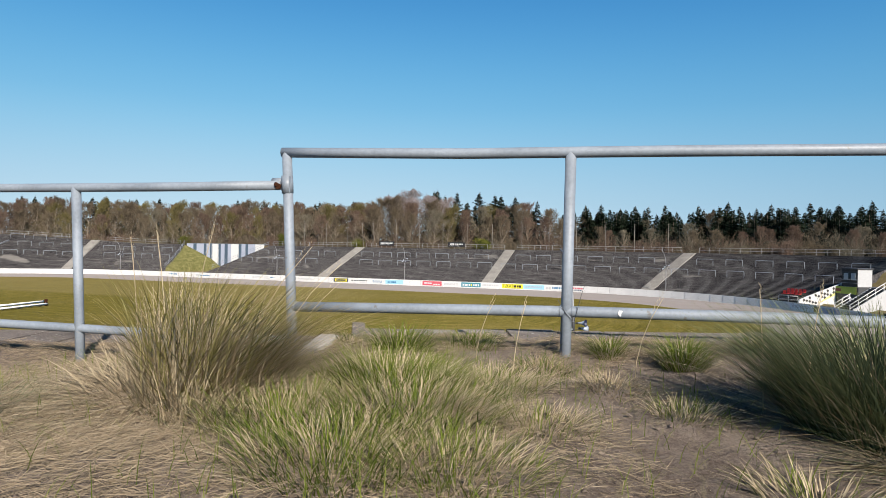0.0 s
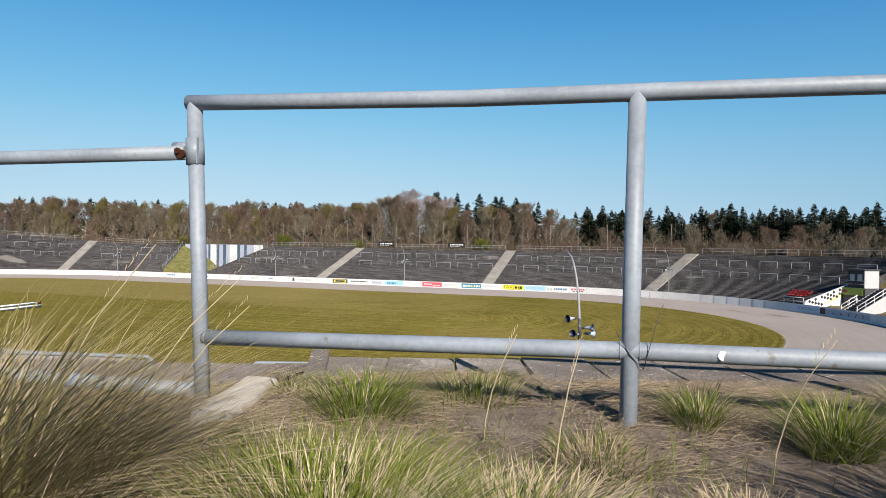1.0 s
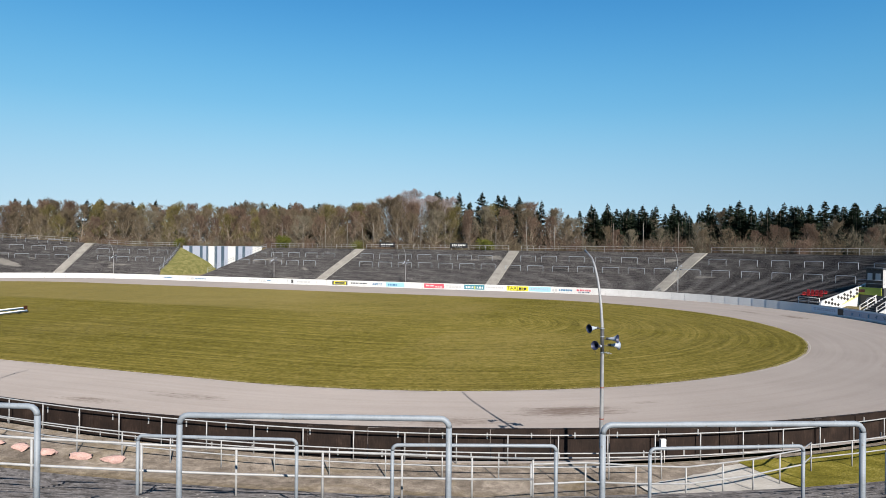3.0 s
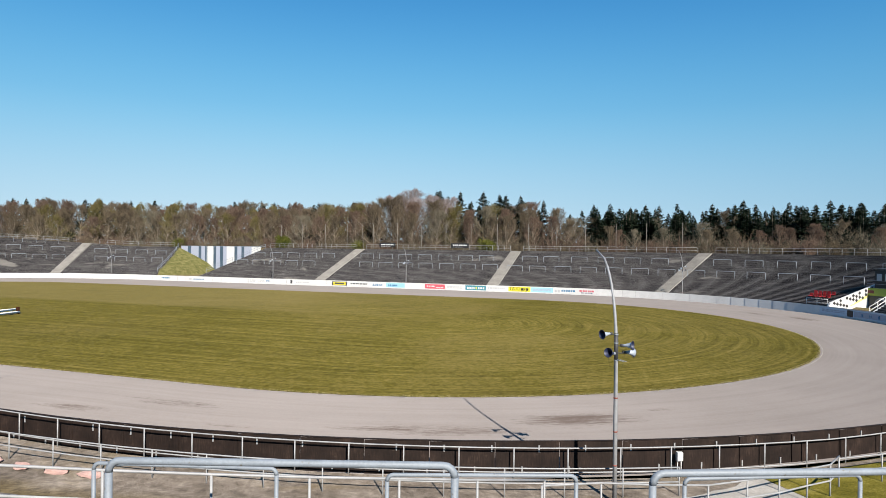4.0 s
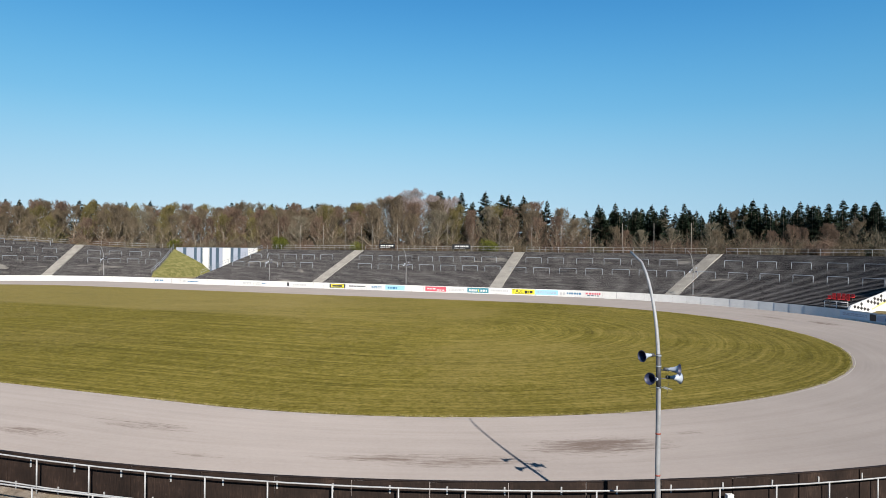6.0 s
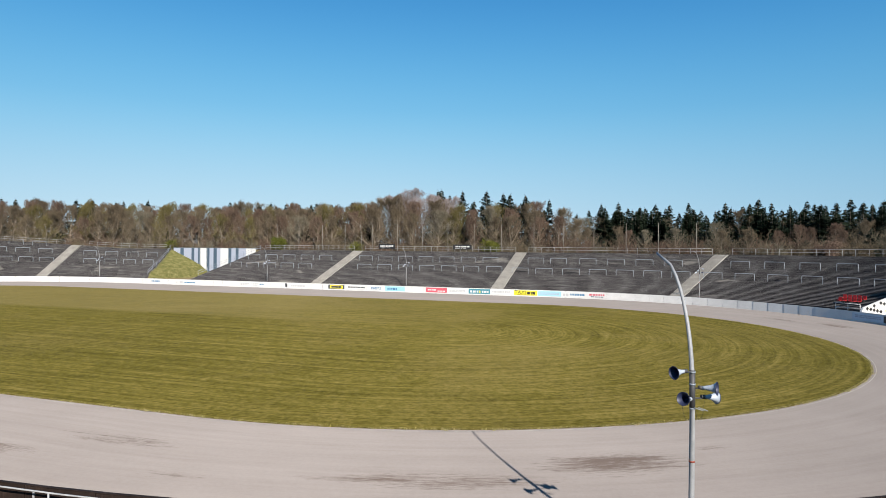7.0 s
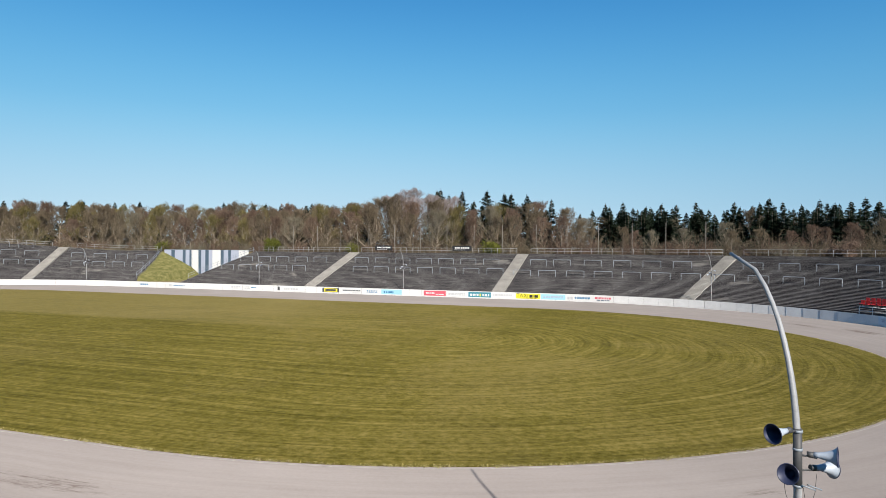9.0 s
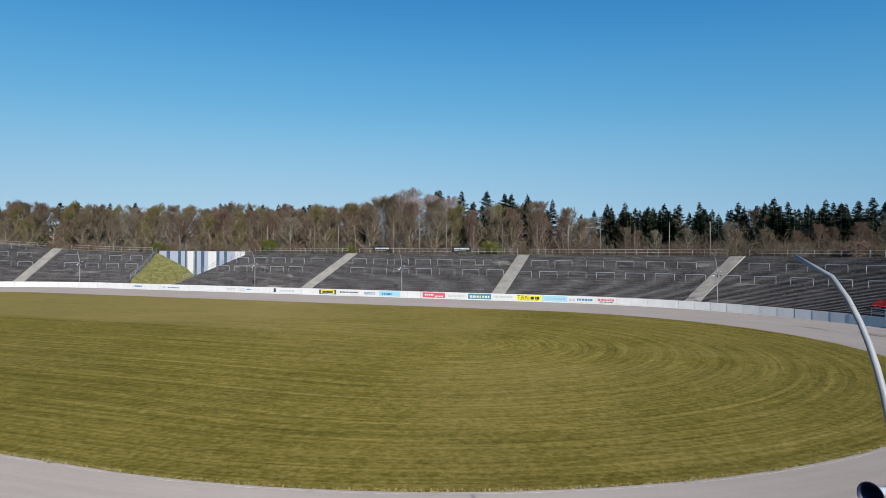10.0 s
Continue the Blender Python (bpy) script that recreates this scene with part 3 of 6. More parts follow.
# infield: one sheet, strips parallel to its edge
ds = [0.0, 4, 9, 14, 19, 24, 28, 31, 33.5, 35.2, 35.9, D_IN]
infield = loft("infield", samples(Q0, Q1, 2.0), lambda q: [(d, 0.06 + 0.10 * (1 - (d / D_IN) ** 2)) for d in ds] + [(D_IN + 0.03, -0.04)], M_INFIELD)
tagged(infield, "mown yellowish green grass infield inside the track", "grass", kind="structure")
track = loft("track", samples(Q0, Q1, 2.0), lambda q: [(D_IN - 0.6, 0.0), (D_IN + 0.5, 0.012), (40, 0.03), (44, 0.06), (d_board(q) + 0.4, 0.12)], M_TRACK)
tagged(track, "pale pinkish grey shale speedway track with dark swept patches", "track", kind="structure")

# ragged pale edge line between grass and track, in short worn lengths
a = Mat("chalky_edge_line", 0.9)
p = a.world_co()
a.color(a.ramp(a.noise(p, 3.0, 5, 0.7), [(0.35, (0.42, 0.39, 0.35)), (0.62, (0.66, 0.63, 0.58))]), 0.62)
M_CHALK = a.m
edge = loft("edge_line", samples(Q0, Q1, 1.4), lambda q: [(D_IN + 0.24 + 0.04 * noise.noise((q * 0.6, 0, 0)), 0.022), (D_IN + 0.29 + 0.04 * noise.noise((q * 0.6, 0, 0)) + 0.05 * noise.noise((q * 0.9, 4, 0)), 0.026)], M_CHALK)
tagged(edge, "worn pale line along the grass edge", "line", kind="structure")

rnd = random.Random(71)
verts, faces = [], []
for i in range(15000):
    q = rnd.uniform(-175.0, -30.0)
    thick = noise.noise((q * 0.55, 2.0, 0)) + 0.5 * noise.noise((q * 2.1, 6.0, 0))
    if rnd.uniform(-0.7, 0.7) > thick + 0.15:
        continue
    d = D_IN + abs(rnd.gauss(0, 0.10)) * (0.6 + max(0.0, thick)) - 0.05
    p = plan(q, d, 0.03)
    e = p + Vector((rnd.gauss(0, 0.06), rnd.gauss(0, 0.06), rnd.uniform(0.02, 0.085)))
    side = Vector((rnd.uniform(-1, 1), rnd.uniform(-1, 1), 0)) * 0.035
    b = len(verts)
    verts += [p - side, p + side, e]
    faces.append((b, b + 1, b + 2))
edge_grass = mesh_object("edge_grass", verts, faces, [M_BLADE_OLIVE, M_STRAW], face_mats=[0 if rnd.random() < 0.88 else 1 for _ in faces])
tagged(edge_grass, "ragged grass tufts growing over the track's edge", "grass", kind="stuff")

# ---------------------------------------------------------------- terraces
AISLES = [115.0, 47.6, 9.75, -19.8, -97.0]
AISLE_W = 2.3


LOW_STEPS = 4


def terrace_profile(q, slabbed=False):
    run = (RIM - FOOT) / NSTEP
    low = 0 if slabbed else LOW_STEPS
    d0 = FOOT - run * low
    out = [(d0, tz(d0, q) - 1.05), (d0, tz(d0, q) - 0.028), (d0, tz(d0, q))]
    for i in range(1 - low, NSTEP + (0 if slabbed else 1)):
        d = FOOT + run * i
        z = tz(d, q)
        out.append((d, out[-1][1]))
        out.append((d, z - 0.028))
        out.append((d, z))
    if slabbed:         # bed for the slabs of the near rim
        out.append((RIM + 0.08, out[-1][1]))
        out.append((RIM + 0.08, out[-1][1] - 0.16))
    out.append((RIM + 0.75, out[-1][1]))
    out.append((RIM + 0.75, out[-1][1] - 0.3))
    return out


def terrace(name, q0, q1, label, shear0=0.0, shear1=0.0, slabbed=False):
    """Stepped standing terrace from q0 to q1; shear: how far its end leans along the oval at the rim."""
    qs = samples(q0, q1, 2.5)
    verts, uvs, faces, mats = [], [], [], []
    k = 0
    for i, q in enumerate(qs):
        f = i / (len(qs) - 1)
        pr = terrace_profile(q, slabbed)
        k = len(pr)
        run = 0.0
        for j, (d, z) in enumerate(pr):
            if j:
                run += math.hypot(d - pr[j - 1][0], z - pr[j - 1][1])
            dd = (d - FOOT) / (RIM - FOOT)
            verts.append(plan(q + dd * (shear0 * (1 - f) + shear1 * f), d, z))
            uvs.append((q, run))
    for i in range(len(qs) - 1):
        for j in range(k - 1):
            faces.append((i * k + j, i * k + j + 1, (i + 1) * k + j + 1, (i + 1) * k + j))
            # riser with its shade in the colour, pale edge, lighter tread
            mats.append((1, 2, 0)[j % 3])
    # side cheeks
    for i in (0, len(qs) - 1):
        ring = [i * k + j for j in range(k)]
        b0 = len(verts)
        for j in range(2, 3 * (NSTEP + (0 if slabbed else LOW_STEPS)) + 3, 3):
            v = verts[ring[j]].copy()
            v.z -= 1.3
            verts.append(v)
            uvs.append(uvs[ring[j]])
        n = len(verts) - b0
        for s in range(n - 1):
            j = 2 + 3 * s
            faces.append((ring[j], ring[j + 1], ring[j + 2], ring[j + 3], b0 + s + 1, b0 + s))
            mats.append(0)
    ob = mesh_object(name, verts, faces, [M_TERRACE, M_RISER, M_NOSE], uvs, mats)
    return tagged(ob, label, "terrace", kind="structure")


half = AISLE_W / 2 * 50 / 62


def aisle(q):
    """A pale concrete stairway between two blocks of terrace."""
    top = empty("aisle_stairs", Matrix.Identity(4))
    run = (RIM - FOOT) / NSTEP
    verts, faces = [], []
    for i in range(-1 - LOW_STEPS, NSTEP + 1):
        d = FOOT + run * i
        z = tz(d + run, q) - 0.02 if i < NSTEP else tz(d, q) - 0.02
        for s in (-1, 1):
            w = s * AISLE_W / 2
            m = along(q, d)
            for dd, zz in ((0.0, z - 0.30), (0.0, z), (-run - 0.02, z), (-run - 0.02, z - 0.30)):
                verts.append(m @ Vector((w, dd, zz)))
        b = len(verts) - 8
        faces += [(b, b + 1, b + 5, b + 4), (b + 1, b + 2, b + 6, b + 5), (b + 0, b + 3, b + 2, b + 1), (b + 4, b + 5, b + 6, b + 7)]
    mesh_object("flight", verts, faces, M_AISLE, parent=top)
    return tagged(top, "pale concrete aisle stairs up the standing terrace", "stairs", group="aisle stairs", kind="structure")


for q in AISLES:
    aisle(q)
terrace("terrace_1", 170.0, 115.0 + half, "dark weathered stepped concrete standing terrace in the bend")
terrace("terrace_2", 115.0 - half, GATE_L0, "dark stepped concrete terrace beside the gateway", 0.0, GATE_L1 - GATE_L0)
terrace("terrace_3", GATE_R0, 47.6 + half, "dark stepped concrete terrace beyond the gateway", GATE_R1 - GATE_R0, 0.0)
for i, (a0, b0) in enumerate(((47.6 - half, 9.75 + half), (9.75 - half, -19.8 + half), (-19.8 - half, -46.9), (-58.6, -97.0 + half))):
    terrace("terrace_%d" % (i + 4), a0, b0, "dark weathered stepped concrete standing terrace")
terrace("terrace_8", -97.0 - half, Q0 + 40, "grey stepped concrete standing terrace below the rim fence", slabbed=True)

# ---------------------------------------------------------------- concourse and its lawn
Q_LAWN = -127.3


def z_con(q, d):
    return float(np.interp(d, (50.4, 52.0, 54.0, 57.0), (0.10, 0.08, 0.30, 0.78))) + rise(q) * float(np.interp(d, (50, 57), (1.0, 0.7)))


con = loft("concourse", samples(Q0 + 40, 170.0, 3.0), lambda q: [(d_board(q) + 0.35, z_con(q, d_board(q) + 0.35)), (51.2, z_con(q, 51.2)), (52.0, z_con(q, 52.0)), (54.0, z_con(q, 54.0)), (FOOT + 0.1, z_con(q, 57.1))], M_CONCOURSE)
tagged(con, "mossy grey asphalt walkway behind the safety boards", "pavement", kind="structure")
lawn = loft("lawn", samples(Q_LAWN, -95.0, 2.0), lambda q: [(49.9, z_con(q, 49.9) + 0.01), (51.6, z_con(q, 51.6) + 0.04), (52.4, z_con(q, 52.4) + 0.05), (54.0, z_con(q, 54.0) + 0.05), (56.6, z_con(q, 56.6) + 0.05), (56.9, z_con(q, 56.9) - 0.02)], M_LAWN)
tagged(lawn, "short green lawn beside the concrete ramp", "grass", kind="structure")

# ---------------------------------------------------------------- safety boards round the track
boards = empty("safety_boards")
tagged(boards, "white safety boards round the track, tarred wood behind", "barrier", kind="structure")
BL = 2.35


def board_rise(q):
    return min(0.22, max(-0.12, -0.0075 * (q + 132.0))) * smooth(-95.0, -112.0, q)


def board_mesh(front):
    me = bpy.data.meshes.new("board")
    bm = bmesh.new()
    box(bm, BL - 0.02, 0.06, 1.2, None, 0.012)
    for v in bm.verts:
        if v.co.y < 0:          # the back leans a little at its foot
            v.co.y -= 0.01 * (1 - v.co.z / 1.2)
    bm.normal_update()
    for f in bm.faces:
        f.material_index = 0 if f.normal.y > 0.3 else 1
    bm.to_mesh(me)
    bm.free()
    me.materials.append(front)
    me.materials.append(M_TARRED)
    return me


BM_WHITE, BM_GREY = board_mesh(M_BOARD), board_mesh(M_BOARDGREY)
q = 160.0
while q > Q0 + 45:
    d = d_board(q)
    step = BL * 50 / d if (q < 0 and q > -HB) or q > LS else BL
    shared("board", BM_GREY if -48 < q < -33.5 else BM_WHITE, boards, along(q - step / 2, d_board(q - step / 2), 0.08 + board_rise(q) + 0.012 * noise.noise((q, 1, 0))))
    q -= step

# capping strip on the near boards
loft("board_cap", samples(-165.0, -100.0, 2.0), lambda q: [(d_board(q) - 0.05, 1.283 + board_rise(q)), (d_board(q) - 0.05, 1.31 + board_rise(q)), (d_board(q) + 0.06, 1.31 + board_rise(q)), (d_board(q) + 0.06, 1.283 + board_rise(q))], M_TARRED, boards)

# ---------------------------------------------------------------- rails along the concourse


def rail_fence(name, q0, q1, d, zf, height, spacing, rails, label, r=0.024, mat=None, splay=0.0, group=""):
    """Posts and long rails along the oval. rails: heights as shares of the full height."""
    top = empty(name, Matrix.Identity(4))
    n = max(1, int(round(abs(q1 - q0) * d / 50 / spacing)))
    pm = pipe_mesh("post", [(0, 0, -0.15), (0, 0, height)], r, 6)
    pm.materials.append(mat or M_RAIL)
    for i in range(n + 1):
        q = q0 + (q1 - q0) * i / n
        dd = d + splay * (i / n)
        shared("post", pm, top, along(q, dd, zf(q, dd)))
    for k in rails:
        pts = []
        for q in samples(q0, q1, 2.0):
            f = (q - q0) / (q1 - q0)
            dd = d + splay * f
            pts.append(plan(q, dd, zf(q, dd) + height * k))
        me = pipe_mesh("rail", pts, r * 1.02, 6)
        me.materials.append(mat or M_RAIL)
        shared("rail", me, top, Matrix.Identity(4))
    return tagged(top, label, "railing", group=group)


rail_fence("board_railing", -164.1, -101.07, 49.45, lambda q, d: min(0.62, max(-0.1, 0.19 - 0.019 * (q + 138.5))), 1.05, 1.97 * 49.45 / 50, (1.0, 0.18), "pale steel railing close behind the tarred boards", 0.026)
rail_fence("walkway_railing", -164.4, -131.25, 51.15, lambda q, d: z_con(q, d) + 0.02, 0.94, 1.95 * 51.15 / 50, (1.0, 0.48), "pale steel railing along the walkway", 0.025)
rail_fence("lawn_railing", -125.4, -108.0, 51.55, lambda q, d: z_con(q, d) + 0.02, 1.0, 2.0, (1.0, 0.5), "pale steel railing along the lawn", 0.026)


def slant_railing(name, posts, height, label, r=0.027):
    """A railing from post to post: (q, d, height of the ground)."""
    top = empty(name, Matrix.Identity(4))
    pm = pipe_mesh("post", [(0, 0, -0.2), (0, 0, height)], r, 8)
    pm.materials.append(M_RAIL)
    for q, d, z in posts:
        shared("post", pm, top, along(q, d, z))
    for k in (1.0, 0.49):
        me = pipe_mesh("rail", [plan(q, d, z + height * k) for q, d, z in posts], r * 1.04, 8)
        me.materials.append(M_RAIL)
        shared("rail", me, top, Matrix.Identity(4))
    return tagged(top, label, "railing")


slant_railing("terrace_railing", [(q, d, tz(d, q) - 0.06) for q, d in ((-151.6, 63.2), (-149.6, 62.9), (-147.6, 62.4), (-145.8, 61.8), (-144.2, 61.2), (-142.75, 60.6), (-141.3, 60.15), (-139.9, 59.45), (-138.5, 58.4), (-137.0, 57.05))],
              1.06, "pale steel railing slanting across the terrace's lower steps")
slant_railing("ramp_railing", [(-137.0, 56.75, 1.42), (-135.5, 56.05, 1.22), (-133.8, 55.0, 0.75), (-131.8, 53.9, 0.27), (-130.3, 53.4, 0.17), (-129.0, 53.05, 0.12), (-127.65, 52.6, 0.08), (-126.5, 52.3, 0.05), (-125.4, 51.55, 0.02)],
              1.06, "pale steel railing down the concrete ramp")

# ---------------------------------------------------------------- crush barriers on the terraces


def crush_barrier(width, height=1.1, r=0.036):
    top = empty("crush_barrier")
    c = 0.10
    bm = bmesh.new()
    arc = [(-width / 2 + c - c * math.cos(k), height - c + c * math.sin(k)) for k in (0, 0.4, 0.8, 1.2, math.pi / 2)]
    pts = [(x, 0, z) for x, z in arc] + [(-x, 0, z) for x, z in reversed(arc)]
    pipe(bm, pts, r, 8)
    bmesh.ops.recalc_face_normals(bm, faces=bm.faces)
    part("top_bar", bm, M_GALV, top, smooth_shade=True)
    pm = pipe_mesh("post", [(0, 0, -0.40), (0, 0, height - c)], r, 8)
    pm.materials.append(M_GALV)
    for s in (-1, 1):
        shared("post", pm, top, Matrix.Translation((s * width / 2, 0, 0)))
    return tagged(top, "galvanised steel crush barrier on the concrete terrace", "barrier", group="crush barriers")


near_proto = crush_barrier(3.02, 1.16, 0.034)
far_proto = crush_barrier(3.15, 1.12, 0.045)
used = [False, False]


def place_barrier(which, q, d):
    i = NSTEP * (d - FOOT) / (RIM - FOOT)
    z = tz(FOOT + (RIM - FOOT) / NSTEP * math.floor(i + 1e-6), q)
    if which == 0:
        z -= 0.017 * (q + 143.3)
    m = along(q, d, z)
    proto = (near_proto, far_proto)[which]
    if not used[which]:
        used[which] = True
        proto.matrix_basis = m
    else:
        copy_thing(proto, m)


# near rows
for q in (-161.3, -157.8, -154.3, -150.75, -147.25, -143.73, -140.26, -136.73, -133.65, -130.4, -127.0, -123.6, -120.2):
    place_barrier(0, q, 67.2)
for i in range(-1, 12):
    place_barrier(0, -138.68 + i * 3.84, 62.35)
# far rows: distance out, first place, pitch along the oval, how many
for d, q0, pitch, n in ((72.2, 127.8, 3.6, 3), (72.2, 149.0, 3.6, 5), (68.1, 126.0, 3.7, 3), (68.1, 148.0, 3.7, 5), (63.2, 127.65, 3.57, 4), (63.2, 149.0, 3.6, 5),
                        (68.1, 110.8, 3.97, 4), (63.2, 108.85, 3.98, 4),
                        (67.7, 71.55, 4.72, 5), (63.0, 73.0, 4.5, 5),
                        (67.7, 42.75, 4.68, 7), (63.0, 40.7, 4.69, 7),
                        (67.7, 5.35, 4.45, 3), (67.7, -7.5, 3.9, 3), (62.7, 7.3, 4.6, 3), (62.7, -5.85, 3.95, 4),
                        (67.7, -23.85, 4.15, 6), (62.7, -22.0, 4.2, 6),
                        (67.7, -62.0, 4.15, 8), (62.7, -60.0, 4.2, 8)):
    for i in range(n):
        place_barrier(1, q0 - i * pitch, d)

# ---------------------------------------------------------------- fence on the far rim
for a0, b0 in ((168, 117.0), (113.0, 99.0), (73.0, 49.0), (46.2, 11.2), (8.3, -18.6), (-21.0, -95.5)):
    rail_fence("rim_fence", a0, b0, 74.25, lambda q, d: Z_RIM + lift(q) - 0.02, 1.08, 2.0, (1.0, 0.5), "pale steel tube fence along the terrace rim", 0.03, M_RAIL, group="rim fences")

# tall thin poles behind the rim
pole_mesh = pipe_mesh("pole_tube", [(0, 0, -0.6), (0, 0, 6.2)], 0.06, 6, [0.075, 0.05])
pole_mesh.materials.append(M_POLE)
for i, q in enumerate((71.8, 65.6, 59.1, 53.0, 48.5, 45.9, 39.6, 33.4, 27.3, 21.2, 15.0, 7.9, 1.6, -3.0, -7.2, -11.3, -16.0)):
    ob = new("net_pole", pole_mesh)
    m = along(q, 77.2, Z_RIM - 0.2)
    if i == 4:
        m = m @ Matrix.Rotation(radians(4.5), 4, "Y")
    ob.matrix_world = m @ Matrix.Diagonal((1, 1, 1.0 + 0.05 * noise.noise((q, 7, 1)), 1))
    tagged(ob, "tall thin pale steel pole behind the rim" if i != 4 else "tall thin pale pole leaning to one side", "pole", group="net poles")

# ---------------------------------------------------------------- the near rim: sand, slabs, kerb, tube fence


def rim_ground(x, y):
    """Height of the sandy rim."""
    z = 7.655 + 0.05 * smooth(-1.6, 0.4, x) - 0.20 * (1 - smooth(-3.0, -1.2, x))
    z += 0.045 * noise.noise((x * 1.3, y * 1.3, 2.0)) + 0.022 * noise.noise((x * 4.1, y * 4.1, 5.0)) + 0.012 * noise.noise((x * 11, y * 11, 1.0)) + 0.006 * noise.noise((x * 23, y * 23, 1.0))
    z -= 0.05 * smooth(1.15, 1.9, x) * smooth(0.2, -0.6, y)
    z -= 0.06 * smooth(0.4, 1.1, y)
    k = smooth(-0.99, -1.13, x) * smooth(-0.05, 0.25, y)
    return z * (1 - k) + (7.50 + 0.025 * noise.noise((x * 4.1, y * 4.1, 5.0))) * k


def d_of(x, y):
    """Distance out from the spine of a place near the first bend."""
    s = max(0.0, (x - CX) * AX[0] + (y - CY) * AX[1])
    return math.hypot(x - CX - AX[0] * s, y - CY - AX[1] * s)


xs = [-16 + 0.5 * i for i in range(24)] + [-4.0 + 0.045 * i for i in range(180)] + [4.1 + 0.5 * i for i in range(22)]
ks = [0.0, 0.09, 0.18, 0.27, 0.36, 0.45, 0.54, 0.63, 0.72, 0.81, 0.9] + [0.95 + 0.05 * i for i in range(66)] + [4.3 + 0.6 * i for i in range(12)]
verts, faces = [], []
for x in xs:
    # edge of the slab row on this line
    lo, hi = -3.0, 8.0
    for _ in range(30):
        mid = (lo + hi) / 2
        if d_of(x, mid) > RIM + (0.80 if x > -1.02 else 0.335):
            lo = mid
        else:
            hi = mid
    for k in ks:
        y = lo - k
        verts.append((x, y, rim_ground(x, y)))
nk = len(ks)
for i in range(len(xs) - 1):
    for j in range(nk - 1):
        faces.append((i * nk + j, i * nk + j + 1, (i + 1) * nk + j + 1, (i + 1) * nk + j))
sand = mesh_object("sandy_rim", verts, faces, M_SAND, shade=True)
tagged(sand, "sandy trodden earth on the bank behind the tube fence", "soil", kind="structure")

# row of slabs on the rim, each one loose in its joint
slabs = empty("rim_slabs")
tagged(slabs, "row of lichen-spotted grey concrete slabs on the rim", "paving", kind="structure")


def slab_mesh(seed, w, deep, thick):
    rnd = random.Random(seed)
    bm = bmesh.new()
    box(bm, w, deep, thick, None, 0.012)
    for v in bm.verts:
        v.co.x += rnd.uniform(-0.006, 0.006)
        v.co.y += rnd.uniform(-0.009, 0.009)
        v.co.z += rnd.uniform(-0.003, 0.003)
    me = bpy.data.meshes.new("slab")
    bm.to_mesh(me)
    bm.free()
    me.materials.append(M_SLAB)
    return me


slab_kinds = [slab_mesh(i, 0.392, 0.72, 0.10) for i in range(5)]
long_kinds = [slab_mesh(10 + i, 0.392, 0.72, 0.10) for i in range(3)]
q_slab = -139.54
rnd = random.Random(4)
for i in range(-22, 40):
    q = q_slab + i * 0.402 * 50 / 74.0
    drop = 0.13 if i < 0 else 0.0
    m = along(q, RIM + (0.455 if i >= 0 else 0.0) + rnd.uniform(-0.012, 0.012), 7.525 - drop + rnd.uniform(-0.006, 0.006)) @ Matrix.Rotation(radians(rnd.uniform(-0.6, 0.6)), 4, "Y") @ Matrix.Rotation(radians(rnd.uniform(-0.5, 0.5)), 4, "Z")
    shared("slab", slab_kinds[rnd.randrange(5)] if i >= 0 else long_kinds[rnd.randrange(3)], slabs, m)

# moss cushion along the side of the first high slab
verts, faces = [], []
for i in range(15):
    for j in range(5):
        k = j / 4.0
        swell = 0.014 * math.sin(math.pi * k) + 0.008 * noise.noise((i * 0.5, j * 0.8, 3.0))
        verts.append(along(q_slab - 0.136, RIM + 0.16 + 0.042 * i, 7.47) @ Vector((-0.005 - swell - 0.025 * (1 - k), 0, 0.105 * k + 0.010 * noise.noise((i * 0.9, j, 8.0)))))
for i in range(14):
    for j in range(4):
        faces.append((i * 5 + j, (i + 1) * 5 + j, (i + 1) * 5 + j + 1, i * 5 + j + 1))
moss_strip = mesh_object("moss", verts, faces, M_LAWN, shade=True)
tagged(moss_strip, "yellow-green moss along the side of a slab", "moss", kind="stuff")

# low concrete kerb beside the fence post
bm = bmesh.new()
box(bm, 0.14, 0.60, 0.30, None, 0.02)
bmesh.ops.subdivide_edges(bm, edges=[e for e in bm.edges if e.calc_length() > 0.5], cuts=6)
for v in bm.verts:
    v.co += Vector((noise.noise(v.co * 3.1), noise.noise(v.co * 2.7 + Vector((3, 0, 0))), noise.noise(v.co * 3.9 + Vector((0, 5, 0))))) * 0.014
kerb = part("concrete_kerb", bm, M_AISLE, None)
kerb.matrix_world = Matrix.Translation((-0.79, -0.05, 7.425)) @ Matrix.Rotation(radians(13), 4, "Z")
tagged(kerb, "broken grey concrete kerb running under the fence post", "kerb")
bm = bmesh.new()
box(bm, 0.105, 0.74, 0.27, None, 0.012)
bmesh.ops.subdivide_edges(bm, edges=[e for e in bm.edges if e.calc_length() > 0.4], cuts=5)
for v in bm.verts:
    v.co += Vector((noise.noise(v.co * 4.1), noise.noise(v.co * 3.7 + Vector((3, 0, 0))), noise.noise(v.co * 3.9 + Vector((0, 5, 0))))) * 0.012
kerb = part("concrete_kerb", bm, M_SLAB, None)
kerb.matrix_world = Matrix.Translation((-0.935, 0.93, 7.400)) @ Matrix.Rotation(radians(3), 4, "Y") @ Matrix.Rotation(radians(22), 4, "Z")
tagged(kerb, "lichen-grown concrete kerb stone standing proud of the slabs", "kerb")

# fence of galvanised tube
PR = 0.031


